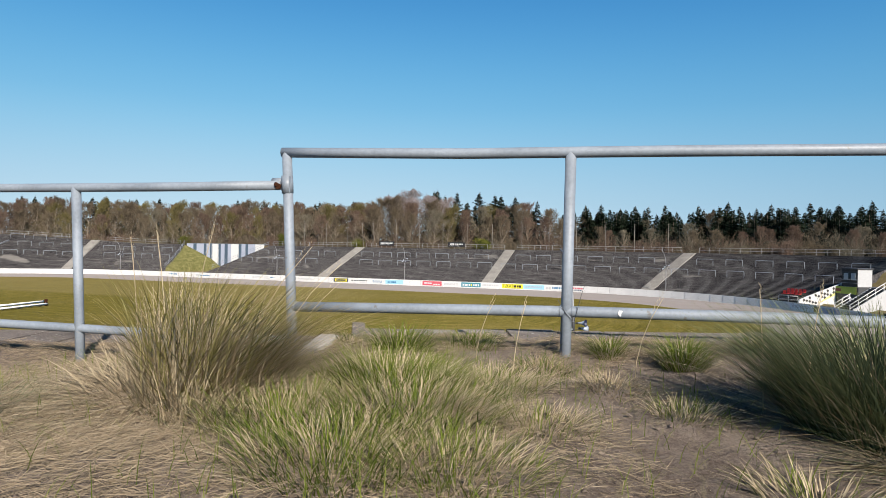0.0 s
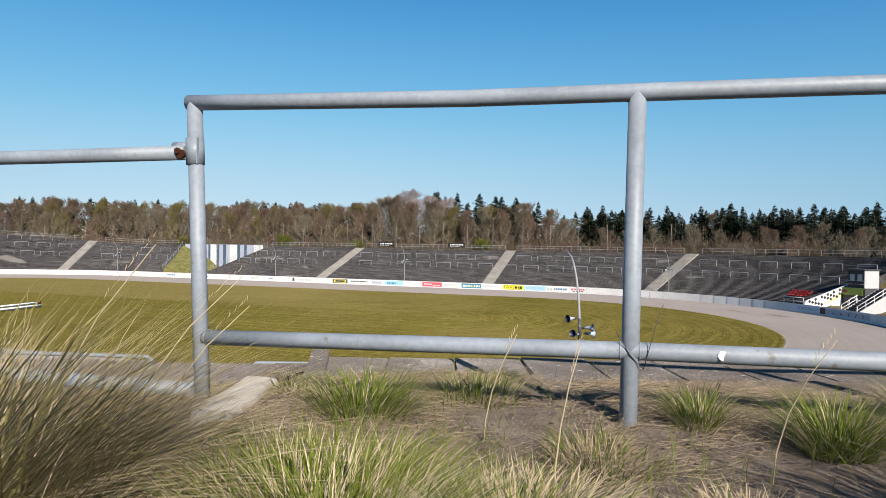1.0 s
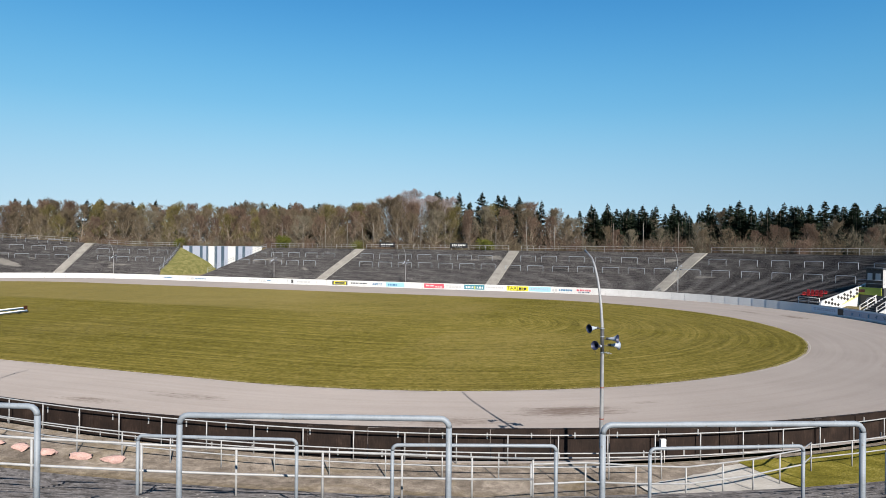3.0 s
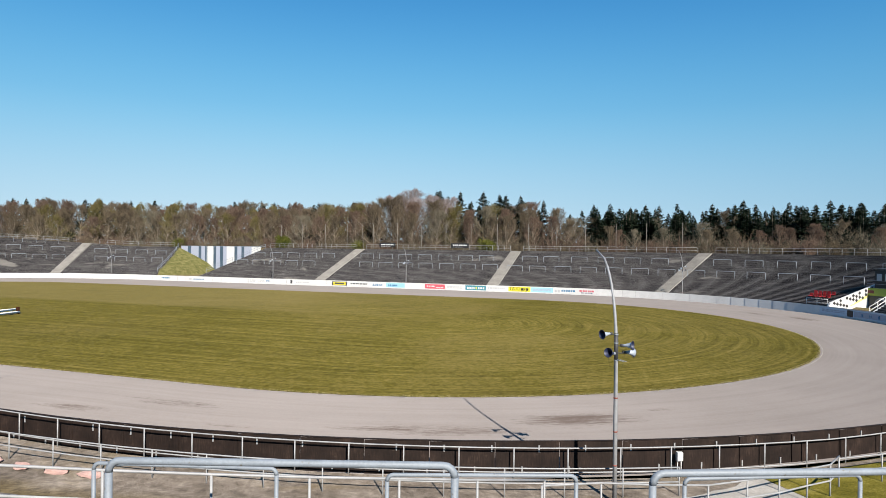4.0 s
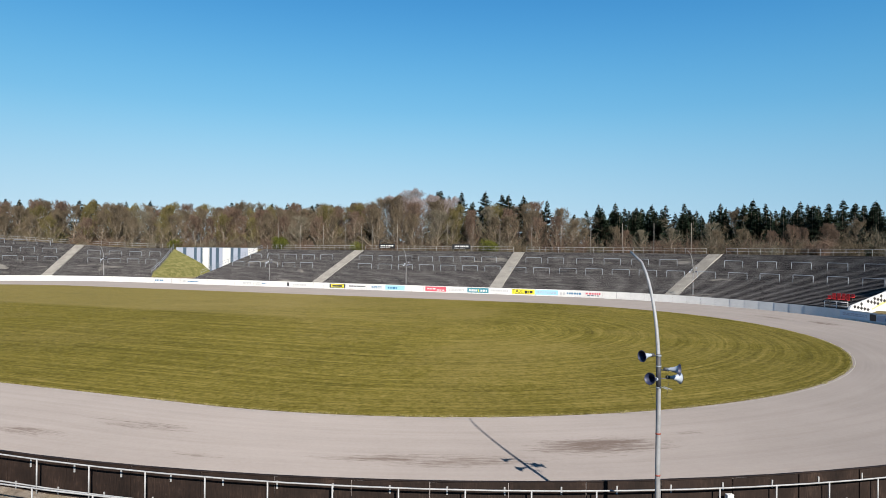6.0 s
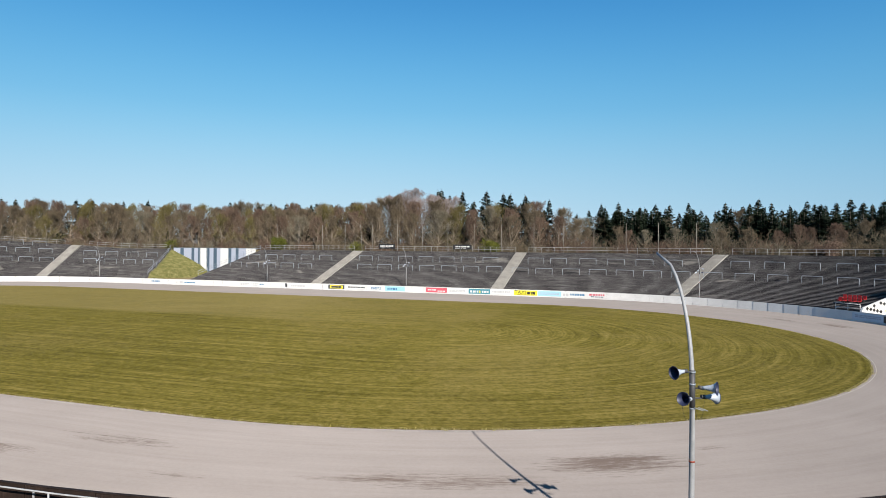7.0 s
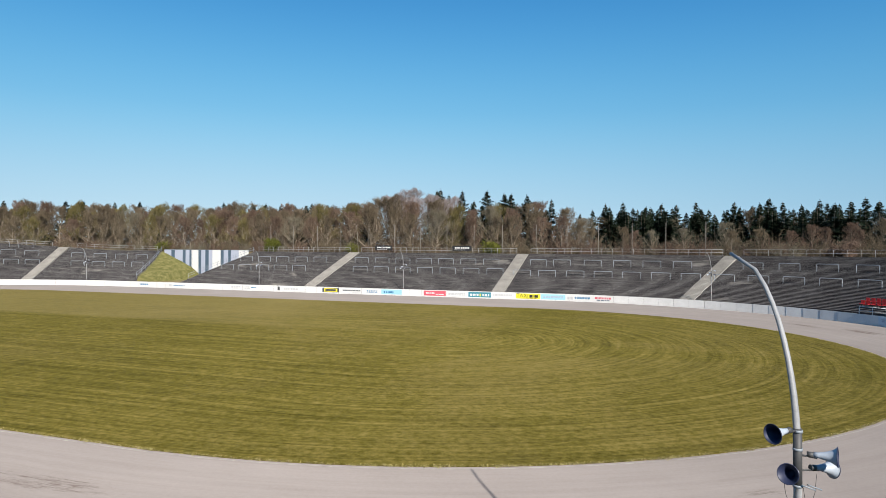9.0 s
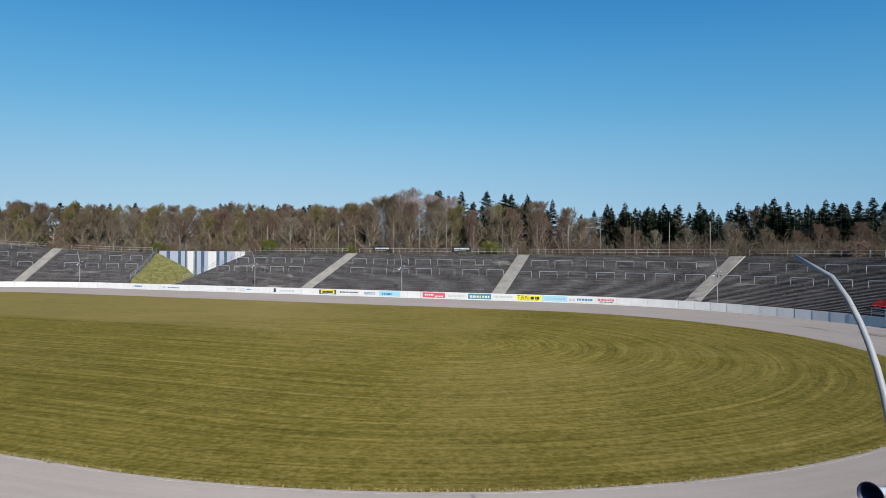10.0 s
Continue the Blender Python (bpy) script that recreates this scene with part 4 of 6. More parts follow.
def fence_part(name, pts, r, parent, label="", mat=None, n=14):
    me = pipe_mesh(name, pts, r, n)
    me.materials.append(mat or M_GALV)
    ob = new(name, me)
    ob.parent = parent
    if label:
        ob["label"] = label
    return ob


fence = empty("tube_fence", Matrix.Identity(4))
A_X, B_X, Z_TOP = -1.043, 0.688, 8.845
fence_part("post", [(A_X + 0.065, 0, 7.45), (A_X, 0, 8.872)], PR, fence)
fence_part("post", [(B_X - 0.005, 0, 7.45), (B_X + 0.012, 0, Z_TOP)], PR, fence)
fence_part("post", [(2.46, 0.08, 7.4), (2.46, 0.08, Z_TOP - 0.005)], PR, fence)
fence_part("post", [(4.2, 0.50, 7.4), (4.2, 0.50, Z_TOP)], PR, fence)
fence_part("rail", [(A_X - 0.03, 0, 8.876), (-0.5, 0, 8.861), (0.1, 0, 8.846), (B_X, 0, 8.842), (1.4, 0.004, 8.836), (2.46, 0.08, 8.832), (4.2, 0.50, 8.84), (6.0, 1.0, 8.84)], PR, fence, "weathered galvanised top rail")
fence_part("rail", [(A_X + 0.060, 0, 7.918), (-0.2, 0, 7.936), (B_X, 0, 7.955), (1.5, 0.004, 7.962), (2.46, 0.08, 7.955), (4.2, 0.5, 7.95), (6.0, 1.0, 7.95)], PR, fence)
bm = bmesh.new()
pipe(bm, [(A_X + 0.008, 0, 8.622), (A_X + 0.003, 0, 8.730)], 0.0365, 26)
box(bm, 0.004, 0.012, 0.106, Matrix.Translation((A_X + 0.034, -0.024, 8.623)))
part("sleeve", bm, M_GALV, fence, "grey clamp sleeve round the post")
bm = bmesh.new()
pipe(bm, [(A_X - 0.02, 0.022, 8.690), (A_X - 0.105, 0.022, 8.690)], 0.031, 12)
part("clamp", bm, M_GALV, fence, "short clamp socket with rust inside")
bm = bmesh.new()
pipe(bm, [(A_X - 0.055, -0.020, 8.676), (A_X - 0.055, -0.039, 8.676)], 0.0125, 8)
pipe(bm, [(A_X - 0.044, -0.020, 8.664), (A_X - 0.044, -0.0312, 8.664)], 0.019, 12)
part("bolt", bm, M_DARKRUST, fence, "dark rusty clamp bolt")
# weld seams at the post
for x, z in ((B_X, 7.955), (A_X + 0.043, 7.92)):
    for s in (-1, 1):
        if x < 0 and s < 0:
            continue
        fence_part("weld", [(x + s * 0.030, 0, z), (x + s * 0.0345, 0, z)], 0.0325, fence, n=14)
fence_part("wire", [(B_X - 0.045, -0.012, 8.02), (B_X - 0.028, -0.030, 7.99), (B_X + 0.002, -0.036, 7.945), (B_X + 0.030, -0.026, 7.912), (B_X + 0.046, -0.005, 7.895)], 0.0018, fence, "thin dark binding wire round the joint", M_DARKPANEL, 6)
fence_part("wire", [(B_X + 0.046, -0.020, 7.90), (B_X + 0.060, -0.036, 7.96), (B_X + 0.085, -0.040, 8.06), (B_X + 0.105, -0.034, 8.12)], 0.0014, fence, "", M_DARKPANEL, 6)
tagged(fence, "weathered galvanised steel tube fence on the bank", "fence")

low_fence = empty("low_tube_fence", Matrix.Identity(4))
fence_part("post", [(-2.565, 0, 7.2), (-2.63, 0, 8.668)], PR, low_fence)
fence_part("post", [(-4.35, -0.12, 7.2), (-4.35, -0.12, 8.668)], PR, low_fence)
fence_part("post", [(-6.1, -0.42, 7.2), (-6.1, -0.42, 8.668)], PR, low_fence)
fence_part("rail", [(A_X - 0.033, 0, 8.672), (-1.8, 0, 8.668), (-2.63, 0, 8.668), (-3.4, -0.02, 8.668), (-4.35, -0.12, 8.668), (-6.1, -0.42, 8.668), (-8, -0.8, 8.668)], PR * 0.97, low_fence)
fence_part("rail", [(A_X + 0.02, 0, 7.70), (-1.8, 0, 7.70), (-2.6, 0, 7.708), (-3.4, -0.02, 7.715), (-4.35, -0.12, 7.72), (-6.1, -0.42, 7.72), (-8, -0.8, 7.72)], PR * 0.97, low_fence)
tagged(low_fence, "lower galvanised steel tube fence clamped to the taller one", "fence")

# torn sticker on the low rail
bm = bmesh.new()
vs = [bm.verts.new((0.979 + 0.011 * math.cos(k) + 0.004 * math.sin(3 * k), -PR - 0.0015, 7.962 + 0.017 * math.sin(k) + 0.004 * math.cos(2 * k))) for k in (i * math.pi / 6 for i in range(12))]
bm.faces.new(vs)
part("sticker", bm, M_WHITE, fence, "torn white sticker on the rail")

# ---------------------------------------------------------------- lamp masts with loudspeaker horns


def horn(parent, at, way, dark_outside=False):
    """Re-entrant horn loudspeaker: a flared bell on a bracket arm."""
    h = empty("horn_speaker", Matrix.Identity(4))
    h.parent = parent
    prof = [(0.00, 0.045), (0.07, 0.048), (0.11, 0.060), (0.20, 0.080), (0.28, 0.112), (0.335, 0.150), (0.355, 0.172)]
    n = 20
    bm = bmesh.new()
    rings = [[bm.verts.new((r * math.cos(k), r * math.sin(k), z)) for k in (2 * math.pi * j / n for j in range(n))] for z, r in prof]
    for p, q in zip(rings, rings[1:]):
        for j in range(n):
            bm.faces.new((p[j], p[(j + 1) % n], q[(j + 1) % n], q[j]))
    bm.faces.new(list(reversed(rings[0])))
    part("bell", bm, M_HORNDARK if dark_outside else M_HORN, h, "pale blue grey metal horn", True)
    inner = [(0.353, 0.168), (0.33, 0.145), (0.275, 0.106), (0.19, 0.073), (0.10, 0.05)]
    bm = bmesh.new()
    rings = [[bm.verts.new((r * math.cos(k), r * math.sin(k), z)) for k in (2 * math.pi * j / n for j in range(n))] for z, r in inner]
    for p, q in zip(rings, rings[1:]):
        for j in range(n):
            bm.faces.new((p[j], q[j], q[(j + 1) % n], p[(j + 1) % n]))
    bm.faces.new(rings[-1])
    part("throat", bm, M_HORNDARK, h, "dark inside of the horn", True)
    bm = bmesh.new()
    pipe(bm, [(0.172 * math.cos(k), 0.172 * math.sin(k), 0.355) for k in (2 * math.pi * j / n for j in range(n + 1))], 0.007, 6, False)
    part("rim", bm, M_HORNDARK, h)
    bm = bmesh.new()
    pipe(bm, [(0, 0, -0.10), (0, 0, 0.0)], 0.05, 12)
    part("driver", bm, M_HORN if dark_outside else M_DARKPANEL, h)
    way = Vector(way).normalized()
    h.matrix_local = Matrix.Translation(at) @ way.to_track_quat("Z", "Y").to_matrix().to_4x4() @ Matrix.Diagonal((0.88, 0.88, 0.9, 1))
    return h


def lamp_mast(q, d, dressed=True):
    top = empty("lamp_mast", Matrix.Identity(4))
    zc, zt, reach = 4.9, 8.19, 1.95
    pts = [(0, 0, -0.3), (0, 0, 2.6), (0, 0, 4.6)]
    rad = [0.074, 0.068, 0.060]
    for i in range(0, 13):
        k = i / 12.0
        pts.append((0, reach * (1 - math.sqrt(max(0.0, 1 - k * k))), zc + (zt - zc) * k))
        rad.append(0.058 - 0.026 * k)
    me = pipe_mesh("mast", pts, 0.07, 14, rad)
    me.materials.append(M_MAST)
    mast = new("mast", me)
    mast.parent = top
    bm = bmesh.new()
    pipe(bm, [(0, 0.0, 4.62), (0, 0.015, 5.50)], 0.066, 14)
    part("sheath", bm, M_DARKPANEL, top, "dark tarred band round the mast")
    for z in (4.62, 5.18, 5.46, 3.4, 2.3, 1.2):
        bm = bmesh.new()
        pipe(bm, [(0, 0.006 if z > 5 else 0, z - 0.02), (0, 0.006 if z > 5 else 0, z + 0.02)], 0.072, 14)
        part("clamp_band", bm, M_GALV if z > 4 else M_RUST, top)
    for (ax, ay, az, wx, wy, wz, dk) in ((-0.26, -0.10, 5.50, -0.92, -0.36, -0.04, False), (0.19, -0.10, 5.12, 0.72, -0.62, 0.05, False),
                                         (0.31, 0.03, 4.88, 0.98, 0.10, -0.10, False), (-0.15, -0.14, 4.87, -0.72, -0.60, 0.16, True)):
        horn(top, (ax, ay, az), (wx, wy, wz), dk)
        bm = bmesh.new()
        pipe(bm, [(0, 0, az - 0.02), (ax * 0.6, ay * 0.6, az - 0.03), (ax * 1.2, ay * 1.2, az - 0.045)], 0.016, 8)
        part("bracket", bm, M_DARKPANEL, top)
    for s in (0.10, 0.20):
        bm = bmesh.new()
        pipe(bm, [(-0.1 + s, -0.09, 4.66), (0.1 + s, -0.14, 4.59)], 0.012, 6)
        part("bracket", bm, M_GALV, top)
    for x in (-0.13, 0.10):
        bm = bmesh.new()
        pipe(bm, [(x * 2.4, -0.1, 4.82), (x * 2.1, -0.11, 4.55), (x * 1.5, -0.10, 4.36), (x * 0.8, -0.07, 4.40), (x * 0.5, -0.06, 4.60)], 0.004, 5)
        part("cable", bm, M_RUBBER, top)
    top.matrix_world = along(q, d, 0.04)
    return tagged(top, "grey steel lamp mast with curved arm and loudspeaker horns", "lamp post", group="lamp masts")


mast_0 = lamp_mast(-133.65, 51.6)
for q, d in ((-162.8, 51.0), (-24.0, 53.2), (26.9, 53.2), (57.8, 53.2), (101.3, 53.2)):
    copy_thing(mast_0, along(q, d, 0.04))

# ---------------------------------------------------------------- gateway with the striped wall
striped = empty("striped_gate_wall", Matrix.Identity(4))
q = 97.6
z_floor = 0.75
for w, mat in ((1.9, M_LILAC), (0.95, M_SLATE), (2.2, M_LILAC), (0.8, M_SLATE), (1.1, M_LILAC), (0.85, M_SLATE), (2.25, M_WHITE), (0.95, M_SLATE), (1.15, M_LILAC),
               (0.95, M_SLATE), (1.05, M_LILAC), (2.25, M_WHITE), (0.85, M_SLATE), (1.2, M_LILAC), (0.8, M_SLATE), (2.1, M_LILAC), (2.6, M_WHITE)):
    w *= 1.055
    k = 50 / (RIM + 0.35) if q > LS else 1.0
    bm = bmesh.new()
    n = max(2, int(w / 0.14))
    # trapezoid ribs of the sheet
    for i in range(n):
        box(bm, w / n * 0.62, 0.05, Z_RIM + 0.22 - z_floor, Matrix.Translation((-w / 2 + w * (i + 0.5) / n, 0.02, 0)))
    box(bm, w, 0.03, Z_RIM + 0.22 - z_floor, Matrix.Translation((0, -0.02, 0)))
    ob = part("panel", bm, mat, striped)
    ob.matrix_basis = along(q - w / 2 * k, RIM + 0.35, z_floor)
    q -= w * k
bm = bmesh.new()
pts = [plan(qq, RIM + 0.35, Z_RIM + 0.26) for qq in (97.6, 95.5, 93.6, 92, 82, 74.2)]
pipe(bm, pts, 0.05, 6)
part("top_rail", bm, M_GALV, striped)
tagged(striped, "gate wall of white, lilac and slate vertical metal sheets", "wall", kind="structure")

verts, faces = [], []
dd = [FOOT - 0.3 + 0.85 * i for i in range(21)]
for d in dd:
    ql = gate_side(d, GATE_L0, GATE_L1) + 0.2
    for i in range(22):
        q = ql - 0.75 * i
        z = tz(max(d, FOOT), q) - 0.66 * 0.75 * i
        z = max(z, 0.55) + 0.10 * noise.noise((q * 0.7, d * 0.7, 0))
        verts.append(plan(q, d, z - (0.9 if d < FOOT else 0.0) * (1 if z > 0.9 else 0)))
for i in range(len(dd) - 1):
    for j in range(21):
        faces.append((i * 22 + j, i * 22 + j + 1, (i + 1) * 22 + j + 1, (i + 1) * 22 + j))
bank = mesh_object("grass_bank", verts, faces, M_BANK, shade=True)
tagged(bank, "steep grass bank beside the gateway", "grass", kind="structure")

for side, (g0, g1) in (("a", (GATE_L0 + 0.15, GATE_L1 + 0.15)), ("b", (GATE_R0 - 0.15, GATE_R1 - 0.15))):
    top = empty("gate_handrail", Matrix.Identity(4))
    for k in (1.05, 0.55):
        bm = bmesh.new()
        pipe(bm, [plan(gate_side(d, g0, g1), d, tz(d, 0) + k) for d in (57.2, 61, 65, 69, 73.6)], 0.035, 6)
        part("rail", bm, M_GALV, top)
    for d in (57.2, 59.5, 61.8, 64.1, 66.4, 68.7, 71.0, 73.4):
        bm = bmesh.new()
        p = plan(gate_side(d, g0, g1), d, tz(d, 0))
        pipe(bm, [p - Vector((0, 0, 0.3)), p + Vector((0, 0, 1.05))], 0.035, 6)
        part("post", bm, M_GALV, top)
    tagged(top, "steel handrail up the edge of the gateway", "handrail", group="gate handrails")

# ---------------------------------------------------------------- banners on the boards


def strip(q0, q1, z0, z1, mat, name, parent, out=0.046, thick=0.012):
    """A thin sheet that follows the boards."""
    qs = samples(q0, q1, 1.2)
    verts, faces = [], []
    for q in qs:
        d = d_board(q) - out
        for dd, z in ((d, z0), (d, z1), (d + thick, z1), (d + thick, z0)):
            verts.append(plan(q, dd, z))
    n = len(qs)
    for i in range(n - 1):
        for j in range(4):
            faces.append((i * 4 + j, i * 4 + (j + 1) % 4, i * 4 + 4 + (j + 1) % 4, i * 4 + 4 + j))
    faces.append((0, 1, 2, 3))
    faces.append(tuple((n - 1) * 4 + j for j in (3, 2, 1, 0)))
    return mesh_object(name, verts, faces, mat, parent=parent)


def writing_bars(q0, q1, z0, z1, mat, parent, rows=1, seed=0):
    """Unreadable writing as plain bars."""
    r = random.Random(seed)
    for k in range(rows):
        za = z0 + (z1 - z0) * k / rows
        zb = z0 + (z1 - z0) * (k + 0.72) / rows
        q = q0
        while q - q1 > 0.12:
            w = min(q - q1, r.uniform(0.16, 0.55))
            strip(q, q - w, za, zb, mat, "writing_bar", parent, 0.052, 0.005)
            q -= w + r.uniform(0.07, 0.16)


def banner(q0, q1, label, back, extra=None, z0=0.30, z1=1.16):
    top = empty("advertising_banner", Matrix.Identity(4))
    strip(q0, q1, z0, z1, back, "sheet", top)
    if extra:
        extra(top, q0, q1)
    return tagged(top, label, "banner", group="advertising banners")


def lettering(text, q, d, z, size, mat, parent, name="lettering"):
    cu = bpy.data.curves.new(name, "FONT")
    cu.body = text
    cu.size = size
    cu.extrude = 0.003
    cu.align_x = "CENTER"
    tmp = new("tmp_text", cu)
    me = bpy.data.meshes.new_from_object(tmp)
    bpy.data.objects.remove(tmp)
    me.materials.append(mat)
    ob = new(name, me)
    ob.parent = parent
    m = along(q, d, z)
    ob.matrix_basis = m @ Matrix(((-1, 0, 0, 0), (0, 0, 1, 0), (0, 1, 0, 0), (0, 0, 0, 1)))
    return ob


banner(52.0, 46.2, "white advertising banner with a dark arrow and faint writing", M_WHITE, lambda t, a, b: (strip(a, a - 0.5, 0.4, 1.1, M_DARKPANEL, "arrow", t, 0.052, 0.005), writing_bars(a - 1.4, b + 1.3, 0.55, 0.95, M_GREYPANEL, t, 1, 3)))


def oval_mark(t, a, b):
    strip(a - 0.15, b + 0.15, 0.34, 1.12, M_DARKPANEL, "dark_field", t, 0.050, 0.004)
    strip(a - 0.5, b + 0.5, 0.44, 1.02, M_YELLOW, "yellow_field", t, 0.055, 0.004)
    strip(a - 0.8, b + 0.8, 0.56, 0.90, M_DARKPANEL, "writing_bar", t, 0.060, 0.004)


banner(42.4, 38.6, "dark and yellow oval advertising banner", M_WHITE, oval_mark)
banner(38.3, 34.2, "white advertising banner with a dark line of writing", M_WHITE, lambda t, a, b: (writing_bars(a - 0.3, b + 0.2, 0.66, 0.98, M_DARKPANEL, t, 1, 5), writing_bars(a - 2.2, b + 0.3, 0.38, 0.5, M_GREYPANEL, t, 1, 6)))
banner(33.5, 30.6, "white advertising banner with small blue writing", M_WHITE, lambda t, a, b: writing_bars(a - 0.4, b + 0.4, 0.5, 0.95, M_BLUE, t, 2, 7))
banner(30.2, 26.2, "pale blue advertising banner with blue writing", M_CYAN, lambda t, a, b: writing_bars(a - 0.5, b + 1.6, 0.5, 0.98, M_BLUE, t, 1, 8))
banner(22.0, 17.9, "faded red advertising banner with white writing", M_PINKRED, lambda t, a, b: (writing_bars(a - 0.4, b + 2.0, 0.62, 0.98, M_WHITE, t, 1, 9), writing_bars(a - 2.3, b + 0.3, 0.45, 0.72, M_WHITE, t, 1, 10)))
banner(17.7, 14.0, "white advertising banner with faint grey writing", M_WHITE, lambda t, a, b: writing_bars(a - 0.3, b + 0.3, 0.5, 0.95, M_GREYPANEL, t, 2, 11))
banner(13.8, 9.8, "teal advertising banner with white and yellow writing", M_TEAL, lambda t, a, b: (writing_bars(a - 0.3, b + 2.0, 0.5, 1.0, M_WHITE, t, 1, 12), writing_bars(a - 2.0, b + 1.6, 0.45, 1.05, M_YELLOW, t, 1, 1), writing_bars(a - 2.5, b + 0.2, 0.5, 1.0, M_WHITE, t, 1, 13)))
banner(9.6, 5.7, "white advertising banner with thin grey writing", M_WHITE, lambda t, a, b: writing_bars(a - 0.2, b + 0.5, 0.62, 1.05, M_GREYPANEL, t, 1, 14))
banner(5.5, 1.4, "yellow banner with black lettering TAXI", M_YELLOW, lambda t, a, b: (lettering("TAXI", a - 1.12, d_board(a - 1.0) - 0.050, 0.50, 0.92, M_BLACK, t), writing_bars(a - 2.3, b + 0.15, 0.50, 1.12, M_BLACK, t, 1, 2), writing_bars(a - 0.6, b + 0.5, 0.36, 0.46, M_BLACK, t, 1, 15)))
banner(1.3, -2.7, "pale blue advertising banner with faint writing", M_CYAN, lambda t, a, b: writing_bars(a - 0.4, b + 0.4, 0.55, 0.95, M_LILAC, t, 2, 16))
banner(-2.8, -6.9, "white advertising banner with blue blocks", M_WHITE, lambda t, a, b: (writing_bars(a - 0.2, b + 3.0, 0.4, 1.0, M_GREYPANEL, t, 1, 17), writing_bars(a - 1.4, b + 0.3, 0.55, 1.0, M_BLUE, t, 1, 18)))
banner(-7.2, -10.2, "white advertising banner with red and blue shapes", M_WHITE, lambda t, a, b: (writing_bars(a - 0.2, b + 0.2, 0.65, 1.08, M_PINKRED, t, 1, 19), writing_bars(a - 0.5, b + 0.5, 0.4, 0.62, M_SLATE, t, 1, 20)))
banner(85.8, 83.2, "white banner with a blue mark", M_WHITE, lambda t, a, b: writing_bars(a - 0.2, b + 0.2, 0.6, 1.0, M_BLUE, t, 1, 21))
banner(78.1, 73.5, "white banner with grey and blue writing", M_WHITE, lambda t, a, b: (writing_bars(a - 0.1, b + 3.6, 0.45, 1.1, M_GREYPANEL, t, 1, 22), writing_bars(a - 1.3, b + 0.3, 0.55, 0.85, M_BLUE, t, 1, 23)))
banner(62.7, 60.4, "white banner with dark drawing", M_WHITE, lambda t, a, b: writing_bars(a - 0.1, b + 0.1, 0.45, 1.05, M_GREYPANEL, t, 2, 24))
banner(59.6, 56.3, "white banner with dark writing and a blue block", M_WHITE, lambda t, a, b: (writing_bars(a - 0.1, b + 2.0, 0.45, 1.0, M_GREYPANEL, t, 2, 25), writing_bars(a - 1.6, b + 0.4, 0.65, 0.95, M_BLUE, t, 1, 26)))


def blue_boards(t, a, b):
    writing_bars(a - 0.4, a - 4.0, 0.62, 1.0, M_LILAC, t, 2, 27)
    strip(a - 4.4, a - 5.4, 0.34, 1.12, M_BLACK, "round_mark", t, 0.050, 0.004)
    strip(a - 5.5, b + 0.3, 0.40, 1.08, M_LILAC, "pale_field", t, 0.050, 0.004)
    writing_bars(a - 5.8, b + 3.0, 0.52, 0.98, M_BLUE, t, 1, 28)
    writing_bars(a - 9.6, b + 0.6, 0.62, 0.98, M_SLATE, t, 2, 29)


banner(-48.0, -62.0, "blue and white advertising banner on the boards of the bend", M_PALEBLUE, blue_boards)

# dark signs on the rim fence
for i, (a0, b0) in enumerate(((42.7, 38.7), (24.9, 20.7))):
    top = empty("rim_sign", Matrix.Identity(4))
    m = along((a0 + b0) / 2, 73.95, 8.10)
    bm = bmesh.new()
    box(bm, a0 - b0, 0.05, 1.05, None, 0.01)
    ob = part("panel", bm, M_BLACK, top)
    ob.matrix_basis = m
    r = random.Random(40 + i)
    for z0, z1, x0, x1 in ((0.46, 0.76, -1.6, 1.6), (0.16, 0.24, -0.8, 1.6)):
        x = x0
        while x < x1 - 0.1:
            w = min(x1 - x, r.uniform(0.22, 0.34))
            bm = bmesh.new()
            box(bm, w, 0.01, z1 - z0)
            ob = part("writing_bar", bm, M_WHITE, top)
            ob.matrix_basis = m @ Matrix.Translation((x + w / 2, 0.032, z0))
            x += w + (0.11 if abs(x) > 0.2 else 0.26)
    tagged(top, "black sign with white writing on the rim fence", "sign", group="rim signs")

# ---------------------------------------------------------------- podium wall, landing, cabin and stairs in the bend
QW = -46.95
podium = empty("podium_wall", Matrix.Identity(4))


def podium_top(d):
    k = (d - 52.7) / 7.9
    return 1.45 + 2.45 * max(0.0, k) - (0.5 * (1 - k / 0.05) ** 2 if k < 0.05 else 0.0)


dl = [52.7 + 7.9 * i / 26 for i in range(27)]
verts, faces = [], []
for d in dl:
    for q, z in ((QW - 0.26, 0.1), (QW - 0.26, podium_top(d)), (QW, podium_top(d)), (QW, 0.1)):
        verts.append(plan(q, d, z))
for i in range(len(dl) - 1):
    for j in range(3):
        faces.append((i * 4 + j, i * 4 + 4 + j, i * 4 + 5 + j, i * 4 + j + 1))
faces += [(0, 1, 2, 3), tuple(len(dl) * 4 - 4 + j for j in (3, 2, 1, 0))]
mesh_object("wall", verts, faces, M_WHITE, parent=podium)["label"] = "white painted wedge wall"
n_out = outward(QW)
face_turn = Matrix.Rotation(math.atan2(n_out[1], n_out[0]), 4, "Z")


